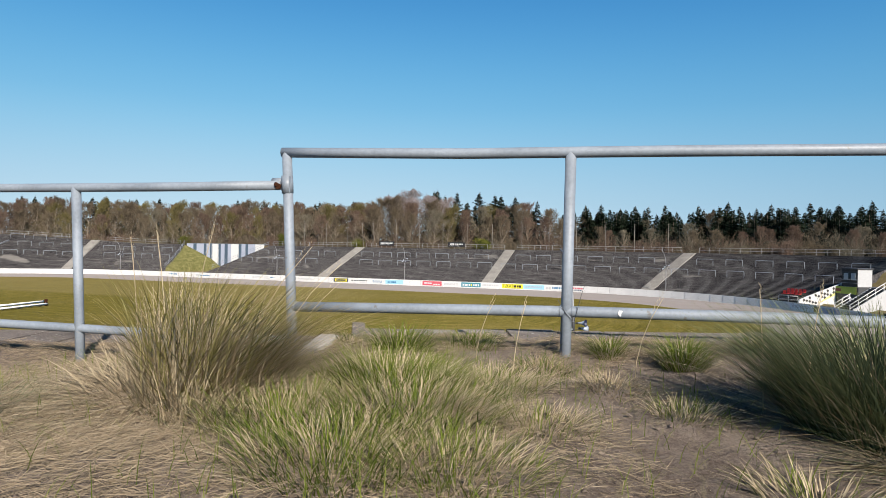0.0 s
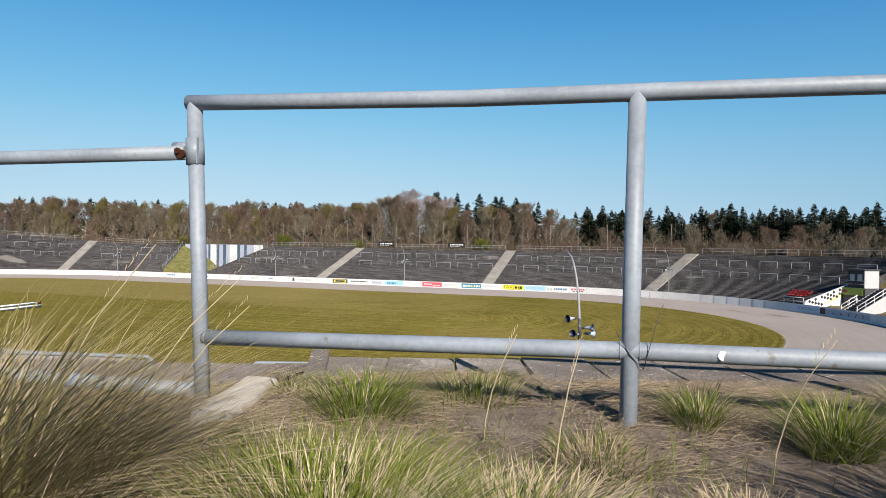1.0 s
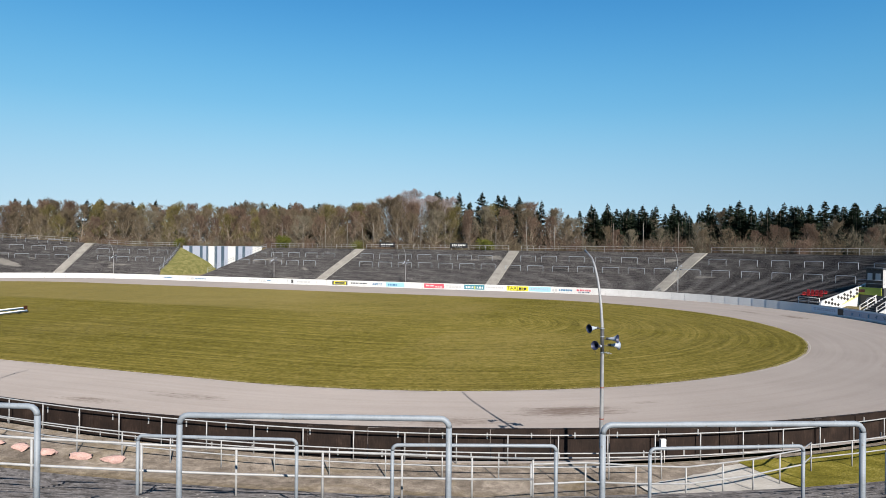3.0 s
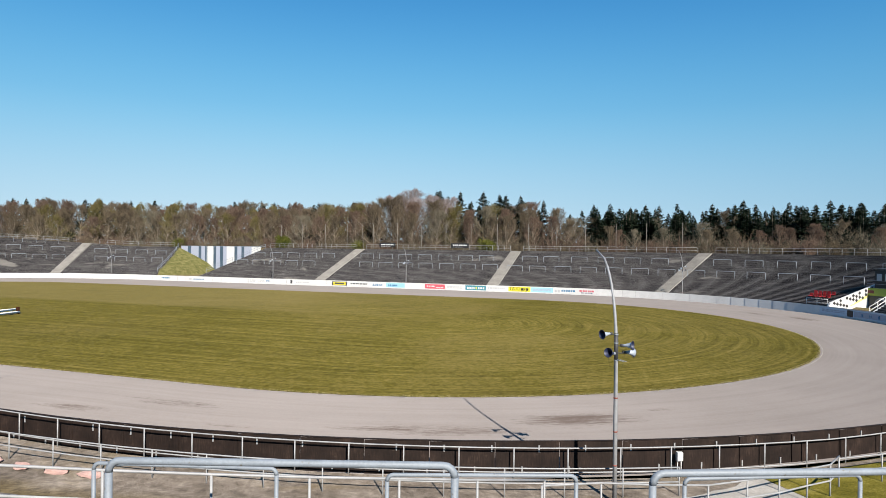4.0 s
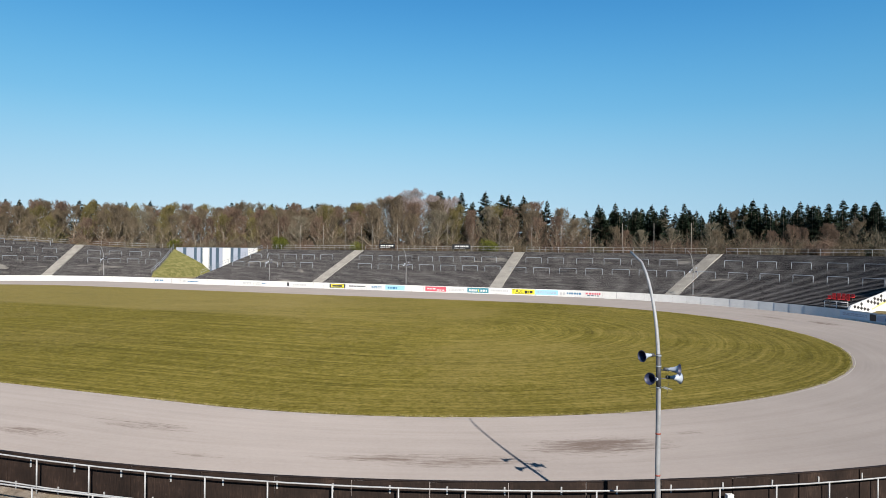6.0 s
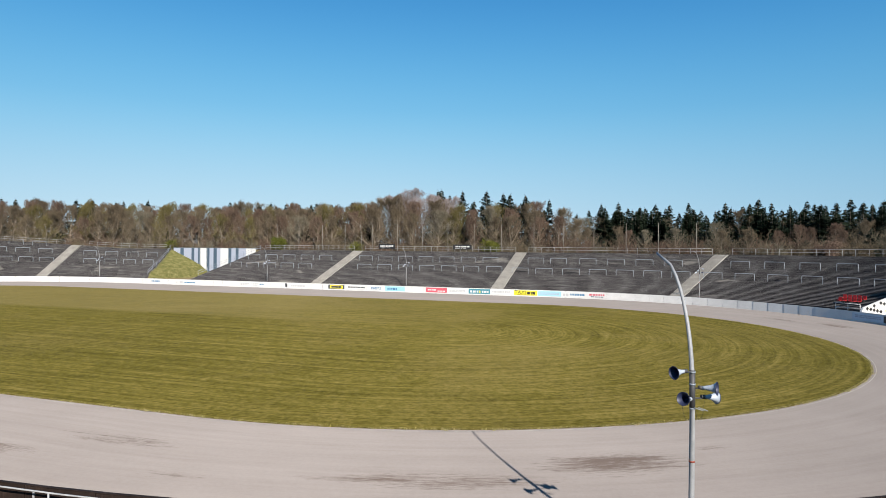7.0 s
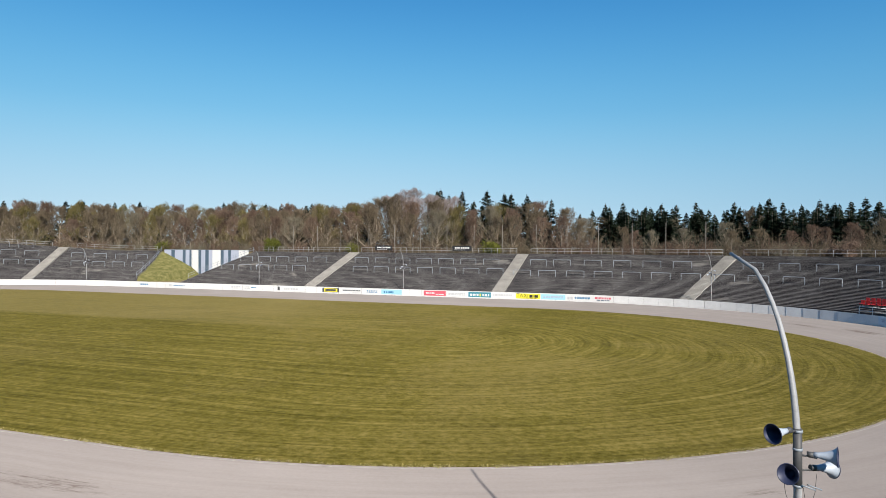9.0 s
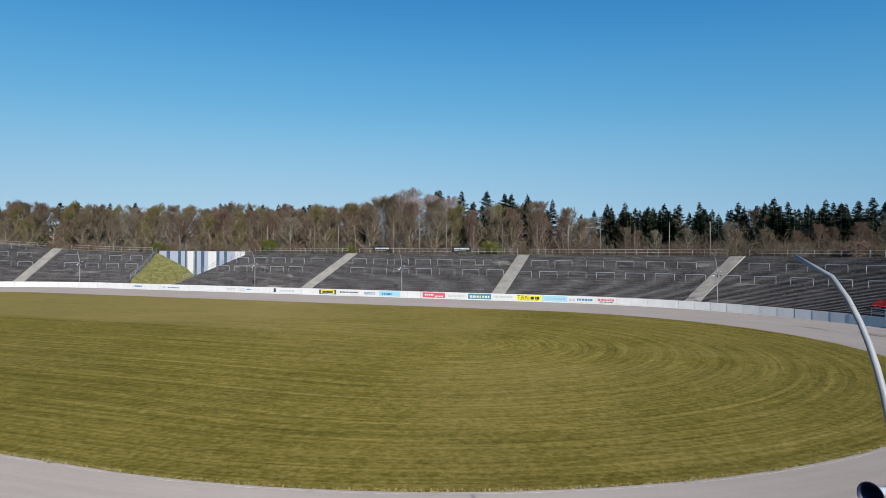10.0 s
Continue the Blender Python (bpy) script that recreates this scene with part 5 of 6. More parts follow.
def on_podium(d, z, w, h, mat, name, turn=0.0, out=0.008):
    """A thin painted patch on the wall's sunny face."""
    bm = bmesh.new()
    box(bm, w, 0.006, h, Matrix.Rotation(turn, 4, "Y") @ Matrix.Translation((0, 0, -h / 2)))
    ob = part(name, bm, mat, podium)
    p = plan(QW - 0.26, d, z)
    side = Vector((n_out[1], -n_out[0], 0)) * out
    ob.matrix_basis = Matrix.Translation(p + side) @ face_turn


r = random.Random(9)
for i in range(13):
    for j in range(3):
        d = 53.6 + i * 0.52
        z = podium_top(d) - 0.28 - j * 0.52 - (0.26 if i % 2 else 0.0)
        if z < 1.0 or j > 1 and i > 4 or r.random() < 0.12:
            continue
        on_podium(d, z, 0.36, 0.36, M_BLACK, "check", radians(45))
for i in range(5):
    d = 56.6 + i * 0.62
    on_podium(d, podium_top(d) - 1.45 + 0.09 * i, 0.7, 0.16 + 0.07 * i, M_PALEYELLOW, "swoosh", radians(-20), 0.004)
tagged(podium, "white podium wall with black checks and faded yellow swooshes", "wall")

landing = empty("cabin_landing", Matrix.Identity(4))
bm = bmesh.new()
box(bm, 3.9, 4.4, 3.4, None, 0.02)
part("block", bm, M_DARKPANEL, landing).matrix_basis = along(-48.75, 61.4, 0.05)
bm = bmesh.new()
box(bm, 3.5, 0.05, 1.0, None, 0.01)
part("banner", bm, M_LIME, landing, "lime green banner").matrix_basis = along(-48.65, 59.16, 2.45)
bm = bmesh.new()
box(bm, 0.9, 0.06, 0.4, None, 0.01)
part("mark", bm, M_RUST, landing).matrix_basis = along(-47.6, 59.13, 2.75)
bm = bmesh.new()
pipe(bm, [along(-48.9, 59.1, 0) @ Vector((0.85 * math.cos(k), 0, 1.25 + 0.85 * math.sin(k))) for k in (math.pi * j / 12 for j in range(13))], 0.12, 8)
part("arch", bm, M_GREYPANEL, landing)
for k in (0.55, 1.0):
    bm = bmesh.new()
    pipe(bm, [plan(-47.0, 59.3, 3.45 + k), plan(-50.4, 59.3, 3.45 + k)], 0.03, 6)
    part("rail", bm, M_GALV, landing)
tagged(landing, "dark landing with a lime banner below the cabin", "landing")

cabin = empty("timing_cabin", Matrix.Identity(4))
m = along(-48.75, 60.95, 3.45)
bm = bmesh.new()
box(bm, 2.65, 2.45, 2.45, None, 0.03)
part("case", bm, M_GREYPANEL, cabin, "pale grey panelled cabin walls").matrix_basis = m
bm = bmesh.new()
box(bm, 2.62, 0.05, 2.4, Matrix.Translation((0, 1.25, 0.02)), 0.01)
part("front", bm, M_BLACK, cabin, "black painted front").matrix_basis = m
bm = bmesh.new()
box(bm, 3.0, 2.85, 0.16, Matrix.Translation((0, 0.05, 2.45)), 0.03)
part("roof", bm, M_DARKPANEL, cabin).matrix_basis = m
for x in (-0.62, 0.62):
    bm = bmesh.new()
    box(bm, 0.75, 0.05, 0.95, Matrix.Translation((x, 1.28, 0.95)))
    part("window", bm, M_GREYPANEL, cabin).matrix_basis = m
bm = bmesh.new()
box(bm, 0.05, 1.15, 0.85, Matrix.Translation((1.33, -0.1, 1.05)))
part("window", bm, M_GLASS, cabin).matrix_basis = m
tagged(cabin, "small grey timing cabin with a black front", "cabin")

stairs = empty("podium_stairs", Matrix.Identity(4))
m = along(-54.0, 53.2, 0.5)
for i in range(13):
    bm = bmesh.new()
    box(bm, 2.5, 0.40, 0.08, m @ Matrix.Translation((0, -0.42 * i, 0.24 * i)), 0.01)
    part("tread", bm, M_DARKPANEL, stairs)
    bm = bmesh.new()
    box(bm, 2.4, 0.04, 0.16, m @ Matrix.Translation((0, -0.42 * i - 0.18, 0.24 * i + 0.08)))
    part("riser", bm, M_BLACK, stairs)
for s in (-1.35, 1.35):
    full = 1.0 if s < 0 else 0.45
    for k in (0.98, 0.5):
        bm = bmesh.new()
        pipe(bm, [m @ Vector((s, 0.1, k)), m @ Vector((s, -5.1 * full, 2.95 * full + k))], 0.05, 6)
        part("handrail", bm, M_WHITE, stairs)
    for i in range(5 if s < 0 else 3):
        bm = bmesh.new()
        p = m @ Vector((s, -1.2 * i * (1 if s < 0 else 0.9), 0.69 * i * (1 if s < 0 else 0.9)))
        pipe(bm, [p - Vector((0, 0, 0.3)), p + Vector((0, 0, 0.98))], 0.05, 6)
        part("baluster", bm, M_WHITE, stairs)
    bm = bmesh.new()
    vs = [bm.verts.new(m @ Vector((s + o, y, z))) for o in (-0.06, 0.06) for y, z in ((0.25, -0.45), (0.25, 0.05), (-5.3, 3.1), (-5.3, -0.45))]
    for f in ((0, 1, 2, 3), (7, 6, 5, 4), (0, 4, 5, 1), (1, 5, 6, 2), (2, 6, 7, 3), (3, 7, 4, 0)):
        bm.faces.new([vs[x] for x in f])
    part("cheek", bm, M_GREYPANEL, stairs)
tagged(stairs, "dark podium stairs with white handrails", "stairs")

# red seats on the terrace, small rail by the boards
seat_proto = None
for row in range(2):
    for i in range(5):
        d = 56.6 + 0.88 * row
        z = tz(FOOT + (RIM - FOOT) / NSTEP * math.floor(NSTEP * (d - FOOT) / (RIM - FOOT) + 1e-6), 0)
        m = along(-41.4 - i * 0.60, d, z)
        if seat_proto is None:
            seat_proto = empty("stadium_seat")
            bm = bmesh.new()
            box(bm, 0.5, 0.42, 0.06, Matrix.Translation((0, 0, 0.36)), 0.02)
            part("seat", bm, M_RED, seat_proto)
            bm = bmesh.new()
            box(bm, 0.5, 0.06, 0.42, Matrix.Translation((0, -0.2, 0.40)), 0.02)
            part("backrest", bm, M_RED, seat_proto)
            bm = bmesh.new()
            box(bm, 0.1, 0.1, 0.38, Matrix.Translation((0, 0, -0.01)))
            part("pedestal", bm, M_DARKPANEL, seat_proto)
            tagged(seat_proto, "red plastic seat on the terrace steps", "seat", group="red seats")
            seat_proto.matrix_basis = m
        else:
            copy_thing(seat_proto, m)
rail_fence("stand_railing", -43.4, -46.6, 53.2, lambda q, d: 0.15, 1.75, 1.4, (1.0, 0.7, 0.4), "white steel railing beside the podium", 0.035, M_WHITE)

# ---------------------------------------------------------------- starting boom on the infield
boom = empty("starting_boom", Matrix.Translation((-67.6, 63.3, 0.05)) @ Matrix.Rotation(radians(4), 4, "Z"))
for x, z in ((0.0, 0.62), (0.55, 0.34)):
    bm = bmesh.new()
    pipe(bm, [(x, 0, z), (x, -14.0, z)], 0.13, 8)
    part("beam", bm, M_BEAM, boom)
for y in (-0.8, -4.0, -8.0, -12.0):
    bm = bmesh.new()
    box(bm, 0.62, 0.12, 0.22, Matrix.Translation((0.28, y, 0.02)), 0.02)
    part("foot", bm, M_DARKPANEL, boom)
bm = bmesh.new()
box(bm, 0.28, 0.28, 0.8, Matrix.Translation((0.1, 0.3, 0.08)), 0.03)
part("end_post", bm, M_DARKRUST, boom, "dark rusty end post")
tagged(boom, "white double beam with a dark rusty post on the grass", "barrier")

# ---------------------------------------------------------------- things on the walkway
for i in range(7):
    bm = bmesh.new()
    r = random.Random(60 + i)
    bmesh.ops.create_icosphere(bm, subdivisions=2, radius=0.5)
    for v in bm.verts:
        v.co = Vector((v.co.x * 1.0, v.co.y * 0.62, max(-0.06, v.co.z * 0.24))) * (0.92 + 0.55 * noise.noise(v.co * 2.9 + Vector((i * 7, 0, 0))))
    ob = part("painted_stone", bm, M_PINK, None, smooth_shade=True)
    q, d = -150.75 - i * 1.38, 51.5 + 0.15 * r.random()
    ob.matrix_world = along(q, d, z_con(q, d) + 0.06) @ Matrix.Rotation(r.uniform(-0.5, 0.5), 4, "Z")
    tagged(ob, "low stone with faded pink and white paint", "stone", group="painted stones")

# little white box on a post at the boards
box_top = empty("socket_box", Matrix.Identity(4))
m = along(-130.32, 49.5, z_con(-130.3, 49.5))
bm = bmesh.new()
box(bm, 0.22, 0.16, 0.32, m @ Matrix.Translation((0, 0, 0.62)), 0.02)
part("case", bm, M_WHITE, box_top)
for s in (-0.07, 0.07):
    bm = bmesh.new()
    pipe(bm, [m @ Vector((s, 0, -0.05)), m @ Vector((s, 0, 0.95))], 0.02, 6)
    part("leg", bm, M_WHITE, box_top)
tagged(box_top, "white socket box on two legs behind the boards", "box")

# short white stubs that hold the boards, on their back
stub_mesh = bpy.data.meshes.new("bracket_stub")
bm = bmesh.new()
box(bm, 0.05, 0.035, 0.24, None, 0.006)
bm.to_mesh(stub_mesh)
bm.free()
stub_mesh.materials.append(M_RAIL)
r = random.Random(11)
q = -164.0
i = 0
while q < -101:
    d = d_board(q)
    shared("bracket_stub", stub_mesh, boards, along(q, d + 0.055, (0.92 if i % 2 else 0.16) + board_rise(q)))
    q += 0.62 + 0.5 * (i % 2)
    i += 1

# broad concrete ramp beside the lawn
bm = bmesh.new()
ramp_v = []
for q in samples(-132.4, -127.4, 0.5):
    slant = 0.45 * noise.noise((q * 0.8, 3.0, 0)) - 0.30 * (q + 130.0)
    for d, z in ((51.0 + slant, -0.06), (51.0 + slant, 0.03), (52.6, 0.045), (54.0, 0.05), (56.3, 0.05), (56.3, -0.1)):
        ramp_v.append(plan(q, d, z_con(q, d) + z))
n = len(ramp_v) // 6
ramp_f = [(i * 6 + j, i * 6 + 6 + j, i * 6 + 7 + j, i * 6 + j + 1) for i in range(n - 1) for j in range(5)]
bm.free()
ramp = mesh_object("concrete_ramp", ramp_v, ramp_f, M_AISLE)
tagged(ramp, "pale concrete ramp between walkway and terrace", "ramp", kind="structure")

# ---------------------------------------------------------------- trees


class Soup:
    """Gathers small faces, then makes one mesh."""

    def __init__(self):
        self.v, self.f = [], []

    def prism(self, p, q, r0, r1, n=3):
        a = (q - p)
        if a.length < 1e-5:
            return
        a.normalize()
        s = a.cross(Vector((0.31, 0.17, 0.93)))
        s.normalize()
        o = a.cross(s)
        b = len(self.v)
        for c, r in ((p, r0), (q, r1)):
            for j in range(n):
                k = 2 * math.pi * j / n
                self.v.append(c + (s * math.cos(k) + o * math.sin(k)) * r)
        for j in range(n):
            self.f.append((b + j, b + (j + 1) % n, b + n + (j + 1) % n, b + n + j))

    def sliver(self, p, q, w, rnd):
        a = (q - p).normalized()
        s = a.cross(Vector((rnd.uniform(-1, 1), rnd.uniform(-1, 1), rnd.uniform(-1, 1))))
        if s.length < 1e-4:
            return
        s.normalize()
        b = len(self.v)
        self.v += [p - s * w, p + s * w, q]
        self.f.append((b, b + 1, b + 2))

    def object(self, name, mat, parent):
        return mesh_object(name, self.v, self.f, mat, parent=parent)


def turned(a, rnd, spread):
    s = a.cross(Vector((rnd.gauss(0, 1), rnd.gauss(0, 1), rnd.gauss(0, 1))))
    s.normalize()
    return (a * math.cos(spread) + s * math.sin(spread)).normalized()


def bare_tree(seed, h, low, girth, twig_mat, label, twig=0.020, upright=0.4):
    """A leafless tree: tapered trunk, rising limbs, branches and fine twigs that fill a domed crown."""
    rnd = random.Random(seed)
    top = empty("bare_tree")
    tr, cr = Soup(), Soup()
    zc, rz, rx = h * (1 + low) / 2, h * (1 - low) / 2, h * girth
    lean = (rnd.uniform(-0.05, 0.05) * h, rnd.uniform(-0.05, 0.05) * h)
    lumps = Vector((seed * 3.1, seed * 1.7, 0))

    def held(p):
        """Draws a point back into the lumpy dome."""
        v = Vector(((p.x - lean[0]) / rx, (p.y - lean[1]) / rx, (p.z - zc) / rz))
        k = v.length
        lim = 1.0 + 0.30 * noise.noise(v.normalized() * 3.1 + lumps)
        if k <= lim or v.z < -0.1:
            return p
        v *= lim / k * (1.03 - 0.30 * rnd.random() ** 2)
        return Vector((v.x * rx + lean[0], v.y * rx + lean[1], v.z * rz + zc))

    p = Vector((0, 0, -0.4))
    a = Vector((lean[0] / h, lean[1] / h, 1)).normalized()
    r = h * 0.0125
    nodes = []
    n = 9
    for i in range(n):
        q = p + a * (h * 0.84 / n)
        r2 = r * (0.91 if i < 4 else 0.76)
        tr.prism(p, q, r, r2, 6)
        nodes.append((q, r2, (i + 1) / n))
        p, r = q, r2
        a = (a + Vector((rnd.uniform(-0.10, 0.10), rnd.uniform(-0.10, 0.10), 0.05))).normalized()
    for q, rr, k in nodes:
        if k < low + 0.02:
            continue
        for _ in range(2 if k < 0.7 else 3):
            ang = rnd.uniform(0, 6.283)
            el = rnd.uniform(0.25, 0.75) + 0.55 * k
            a = Vector((math.cos(ang) * math.cos(el), math.sin(ang) * math.cos(el), math.sin(el)))
            goal = held(q + a * h)
            ln = (goal - q).length * rnd.uniform(0.78, 0.98)
            p, r = q, rr * 0.72
            for seg in range(5):
                e = p + a * ln / 5
                tr.prism(p, e, r, r * 0.74, 4)
                for _ in range(3):
                    b = (turned(a, rnd, rnd.uniform(0.35, 0.8)) + Vector((0, 0, upright))).normalized()
                    bl = h * rnd.uniform(0.10, 0.20)
                    be = p.lerp(e, rnd.random())
                    mid = held(be + b * bl * 0.5)
                    b2 = (turned(b, rnd, 0.25) + Vector((0, 0, 0.15))).normalized()
                    end = held(mid + b2 * bl * 0.5)
                    tr.prism(be, mid, r * 0.46, r * 0.30, 3)
                    cr.prism(mid, end, r * 0.28, r * 0.12, 3)
                    for j in range(6):
                        tb = be.lerp(mid, rnd.random()) if j < 3 else mid.lerp(end, rnd.random())
                        td = (turned(b2, rnd, rnd.uniform(0.25, 0.8)) + Vector((0, 0, upright * 0.7))).normalized()
                        tl = bl * rnd.uniform(0.30, 0.60)
                        te = held(tb + td * tl)
                        cr.sliver(tb, te, twig * 1.2, rnd)
                        for _ in range(2):
                            s0 = tb.lerp(te, rnd.uniform(0.2, 0.95))
                            s1 = held(s0 + turned(td, rnd, rnd.uniform(0.25, 0.7)) * tl * rnd.uniform(0.35, 0.7))
                            if (s1 - s0).length > 0.02:
                                cr.sliver(s0, s1, twig * 1.2, rnd)
                p, r = e, r * 0.74
                a = (turned(a, rnd, rnd.uniform(0.05, 0.25)) + Vector((0, 0, upright * 0.25))).normalized()
    tr.object("trunk", M_BARK, top)
    cr.object("crown", twig_mat, top)
    return tagged(top, label, "tree", group="woodland trees")


def conifer(seed, h, mat, label, girth=0.17):
    rnd = random.Random(seed)
    top = empty("conifer_tree")
    tr, cr = Soup(), Soup()
    tr.prism(Vector((0, 0, -0.4)), Vector((0.1, 0, h * 0.55)), h * 0.013, h * 0.008, 6)
    tr.prism(Vector((0.1, 0, h * 0.55)), Vector((0.05, 0, h * 0.985)), h * 0.008, 0.02, 5)
    boughs = 190
    for i in range(boughs):
        k = (i + rnd.uniform(-1.6, 1.6)) / boughs
        k = min(max(k, 0.0), 0.985)
        z = h * (0.07 + 0.91 * k)
        side = rnd.uniform(0, 6.283)
        # uneven crown: fuller on some sides
        full = 0.82 + 0.30 * noise.noise((math.cos(side) * 1.3, math.sin(side) * 1.3, k * 5.0 + seed))
        ln = (h * girth * (1 - k) ** 0.92 * rnd.uniform(0.70, 1.15) + 0.14) * full
        drop = -0.36 + 0.66 * k + rnd.uniform(-0.16, 0.16)
        a = Vector((math.cos(side), math.sin(side), drop)).normalized()
        s = Vector((-math.sin(side), math.cos(side), 0))
        p = Vector((0.06, 0, z))
        for seg in range(6):
            t0 = seg / 6.0
            c = p + a * ln * t0 + Vector((0, 0, 0.12 * ln * t0 * t0))
            w = ln * 0.50 * (1 - t0) + 0.22
            for sd in (-1, 1):
                tip = c + a * ln * 0.26 + s * sd * w * rnd.uniform(0.5, 1.3) + Vector((0, 0, rnd.uniform(-0.34, 0.06) * (0.6 + ln * 0.3)))
                b = len(cr.v)
                cr.v += [c, c + a * ln * 0.17 + Vector((0, 0, 0.04)), tip]
                cr.f.append((b, b + 1, b + 2))
    for i in range(8):
        z = h * (0.90 + 0.1 * i / 8)
        cr.sliver(Vector((0.05, 0, z)), Vector((0.05 + rnd.uniform(-0.25, 0.25), rnd.uniform(-0.25, 0.25), z + 0.28)), 0.05, rnd)
    tr.object("trunk", M_BARK, top)
    cr.object("crown", mat, top)
    return tagged(top, label, "tree", group="woodland trees")


def leafy_bush(seed, mat, label, wide=1.6, high=2.0, n=1500, leaf=0.12):
    rnd = random.Random(seed)
    top = empty("bush")
    st, lf = Soup(), Soup()
    for i in range(9):
        ang = rnd.uniform(0, 6.283)
        tip = Vector((math.cos(ang) * wide * 0.6, math.sin(ang) * wide * 0.6, high * rnd.uniform(0.5, 0.9)))
        st.prism(Vector((0, 0, -0.3)), tip, 0.05, 0.015, 4)
    cl = [(Vector((rnd.gauss(0, wide * 0.42), rnd.gauss(0, wide * 0.42), high * rnd.uniform(0.15, 0.9))), rnd.uniform(0.25, 0.55)) for _ in range(26)]
    for i in range(n):
        c, r = cl[rnd.randrange(len(cl))]
        p = c + Vector((rnd.gauss(0, r), rnd.gauss(0, r), rnd.gauss(0, r * 0.8)))
        if p.z < 0.02:
            continue
        lf.sliver(p, p + Vector((rnd.uniform(-1, 1), rnd.uniform(-1, 1), rnd.uniform(-0.5, 1))) * leaf * 1.6, leaf * 0.5, rnd)
    st.object("stems", M_BARK, top)
    lf.object("leaves", mat, top)
    return tagged(top, label, "bush", group="rim bushes")


BROWN = [bare_tree(1, 12.0, 0.14, 0.27, M_TWIG, "leafless grey-brown tree behind the stadium rim"),
         bare_tree(2, 12.0, 0.18, 0.33, M_TWIG, "broad leafless brown tree behind the stadium rim"),
         bare_tree(3, 12.0, 0.12, 0.24, M_TWIGRED, "leafless reddish-brown tree behind the rim", upright=0.55)]
PALE = [bare_tree(4, 12.0, 0.15, 0.31, M_TWIGPALE, "pale grey leafless tree behind the rim"),
        bare_tree(5, 12.0, 0.12, 0.27, M_TWIGOLIVE, "olive-tinged budding tree behind the rim", upright=0.5),
        bare_tree(9, 12.0, 0.30, 0.36, M_TWIGMAUVE, "tall greyish mauve leafless tree with a domed crown", 0.017, 0.55)]
FIRS = [conifer(6, 12.0, M_NEEDLE, "dark green conifer in the wood behind the rim", 0.40),
        conifer(7, 12.0, M_NEEDLE, "slender dark conifer in the wood", 0.30),
        conifer(8, 12.0, M_NEEDLEGREY, "grey-green conifer in the wood", 0.40)]
first_use = set()


def plant(proto, q, d, z, h, base_h, turn, wide=1.0):
    s = h / base_h
    m = Matrix.Translation(plan(q, d, z)) @ Matrix.Rotation(turn, 4, "Z") @ Matrix.Diagonal((s * wide, s * wide, s, 1))
    if proto.name not in first_use:
        first_use.add(proto.name)
        proto.matrix_basis = m
        return proto
    ob = copy_thing(proto, m)
    ob.matrix_basis = m
    return ob


H_Q = (-75, -45, -31, -25, -8, 0, 8, 15, 22, 33, 40, 47, 54, 60, 86, 120, 150)
H_V = (10.2, 11.0, 11.3, 11.6, 12.0, 12.3, 12.8, 13.3, 13.4, 14.4, 15.8, 16.4, 15.0, 13.6, 13.9, 13.9, 14.0)
rnd = random.Random(21)
for row, (d, share, pitch) in enumerate(((84.5, 0.72, 5.0), (90.0, 0.88, 4.6), (96.5, 0.97, 4.6), (104.0, 1.06, 3.7))):
    q = 158.0
    while q > -46:
        k = 50 / d if (q < 0 or q > LS) else 1.0
        qq = q + rnd.uniform(-1.2, 1.2)
        dd = d + rnd.uniform(-2.2, 2.2)
        h = float(np.interp(qq, H_Q, H_V)) * share * rnd.uniform(0.90, 1.06)
        right = smooth(10, -4, qq) * (1 - 0.75 * smooth(-34, -44, qq))
        mid = 1.0 if 8 < qq < 32 else 0.0
        fir = 0.04 + right * (0.34, 0.48, 0.90, 0.95)[row] + mid * (0, 0.05, 0.22, 0.38)[row] + (0.12 if row >= 3 else 0.0)
        if rnd.random() < fir:
            tall = h * (rnd.uniform(0.86, 1.04) if row >= 2 else rnd.uniform(0.45, 0.80))
            i = 2 if (row < 2 and rnd.random() < 0.7) else rnd.randrange(2)
            plant(FIRS[i], qq, dd, 6.0 if dd > 92 else 6.4, tall, 12.0, rnd.uniform(0, 6.28), rnd.uniform(1.0, 1.45))
        else:
            c = rnd.random()
            if c < (0.80 if right > 0.5 else 0.74):
                proto = BROWN[rnd.randrange(3)]
            else:
                proto = PALE[0 if (qq < 20 or rnd.random() < 0.35) else 1]
            if 36 < qq < 57 and row >= 2:
                proto = PALE[2]
            plant(proto, qq, dd, 6.0 if dd > 92 else 6.5, h * ((0.72 if row < 2 else 0.9) if right > 0.5 else 1.0), 12.0, rnd.uniform(0, 6.28), rnd.uniform(0.95, 1.3))
        q -= pitch * k * rnd.uniform(0.85, 1.15) * (rnd.choice((0.15, 0.24, 0.40)) if right > 0.5 and row >= 2 else 1.0)
for q, d, h in ((14.7, 98.0, 15.4), (18.4, 97.0, 15.6), (20.3, 98.0, 15.9), (24.7, 98.0, 16.6), (31.0, 98.0, 16.7), (9.0, 99.0, 14.2)):
    plant(FIRS[int(q) % 2], q, d, 6.2, h, 12.0, q, 1.15)
for i in range(26):
    q = rnd.uniform(30.0, 148.0)
    plant(FIRS[i % 2], q, 110.0 + rnd.uniform(-3, 3), 6.0, float(np.interp(q, H_Q, H_V)) * rnd.uniform(1.08, 1.20), 12.0, q, 1.1)
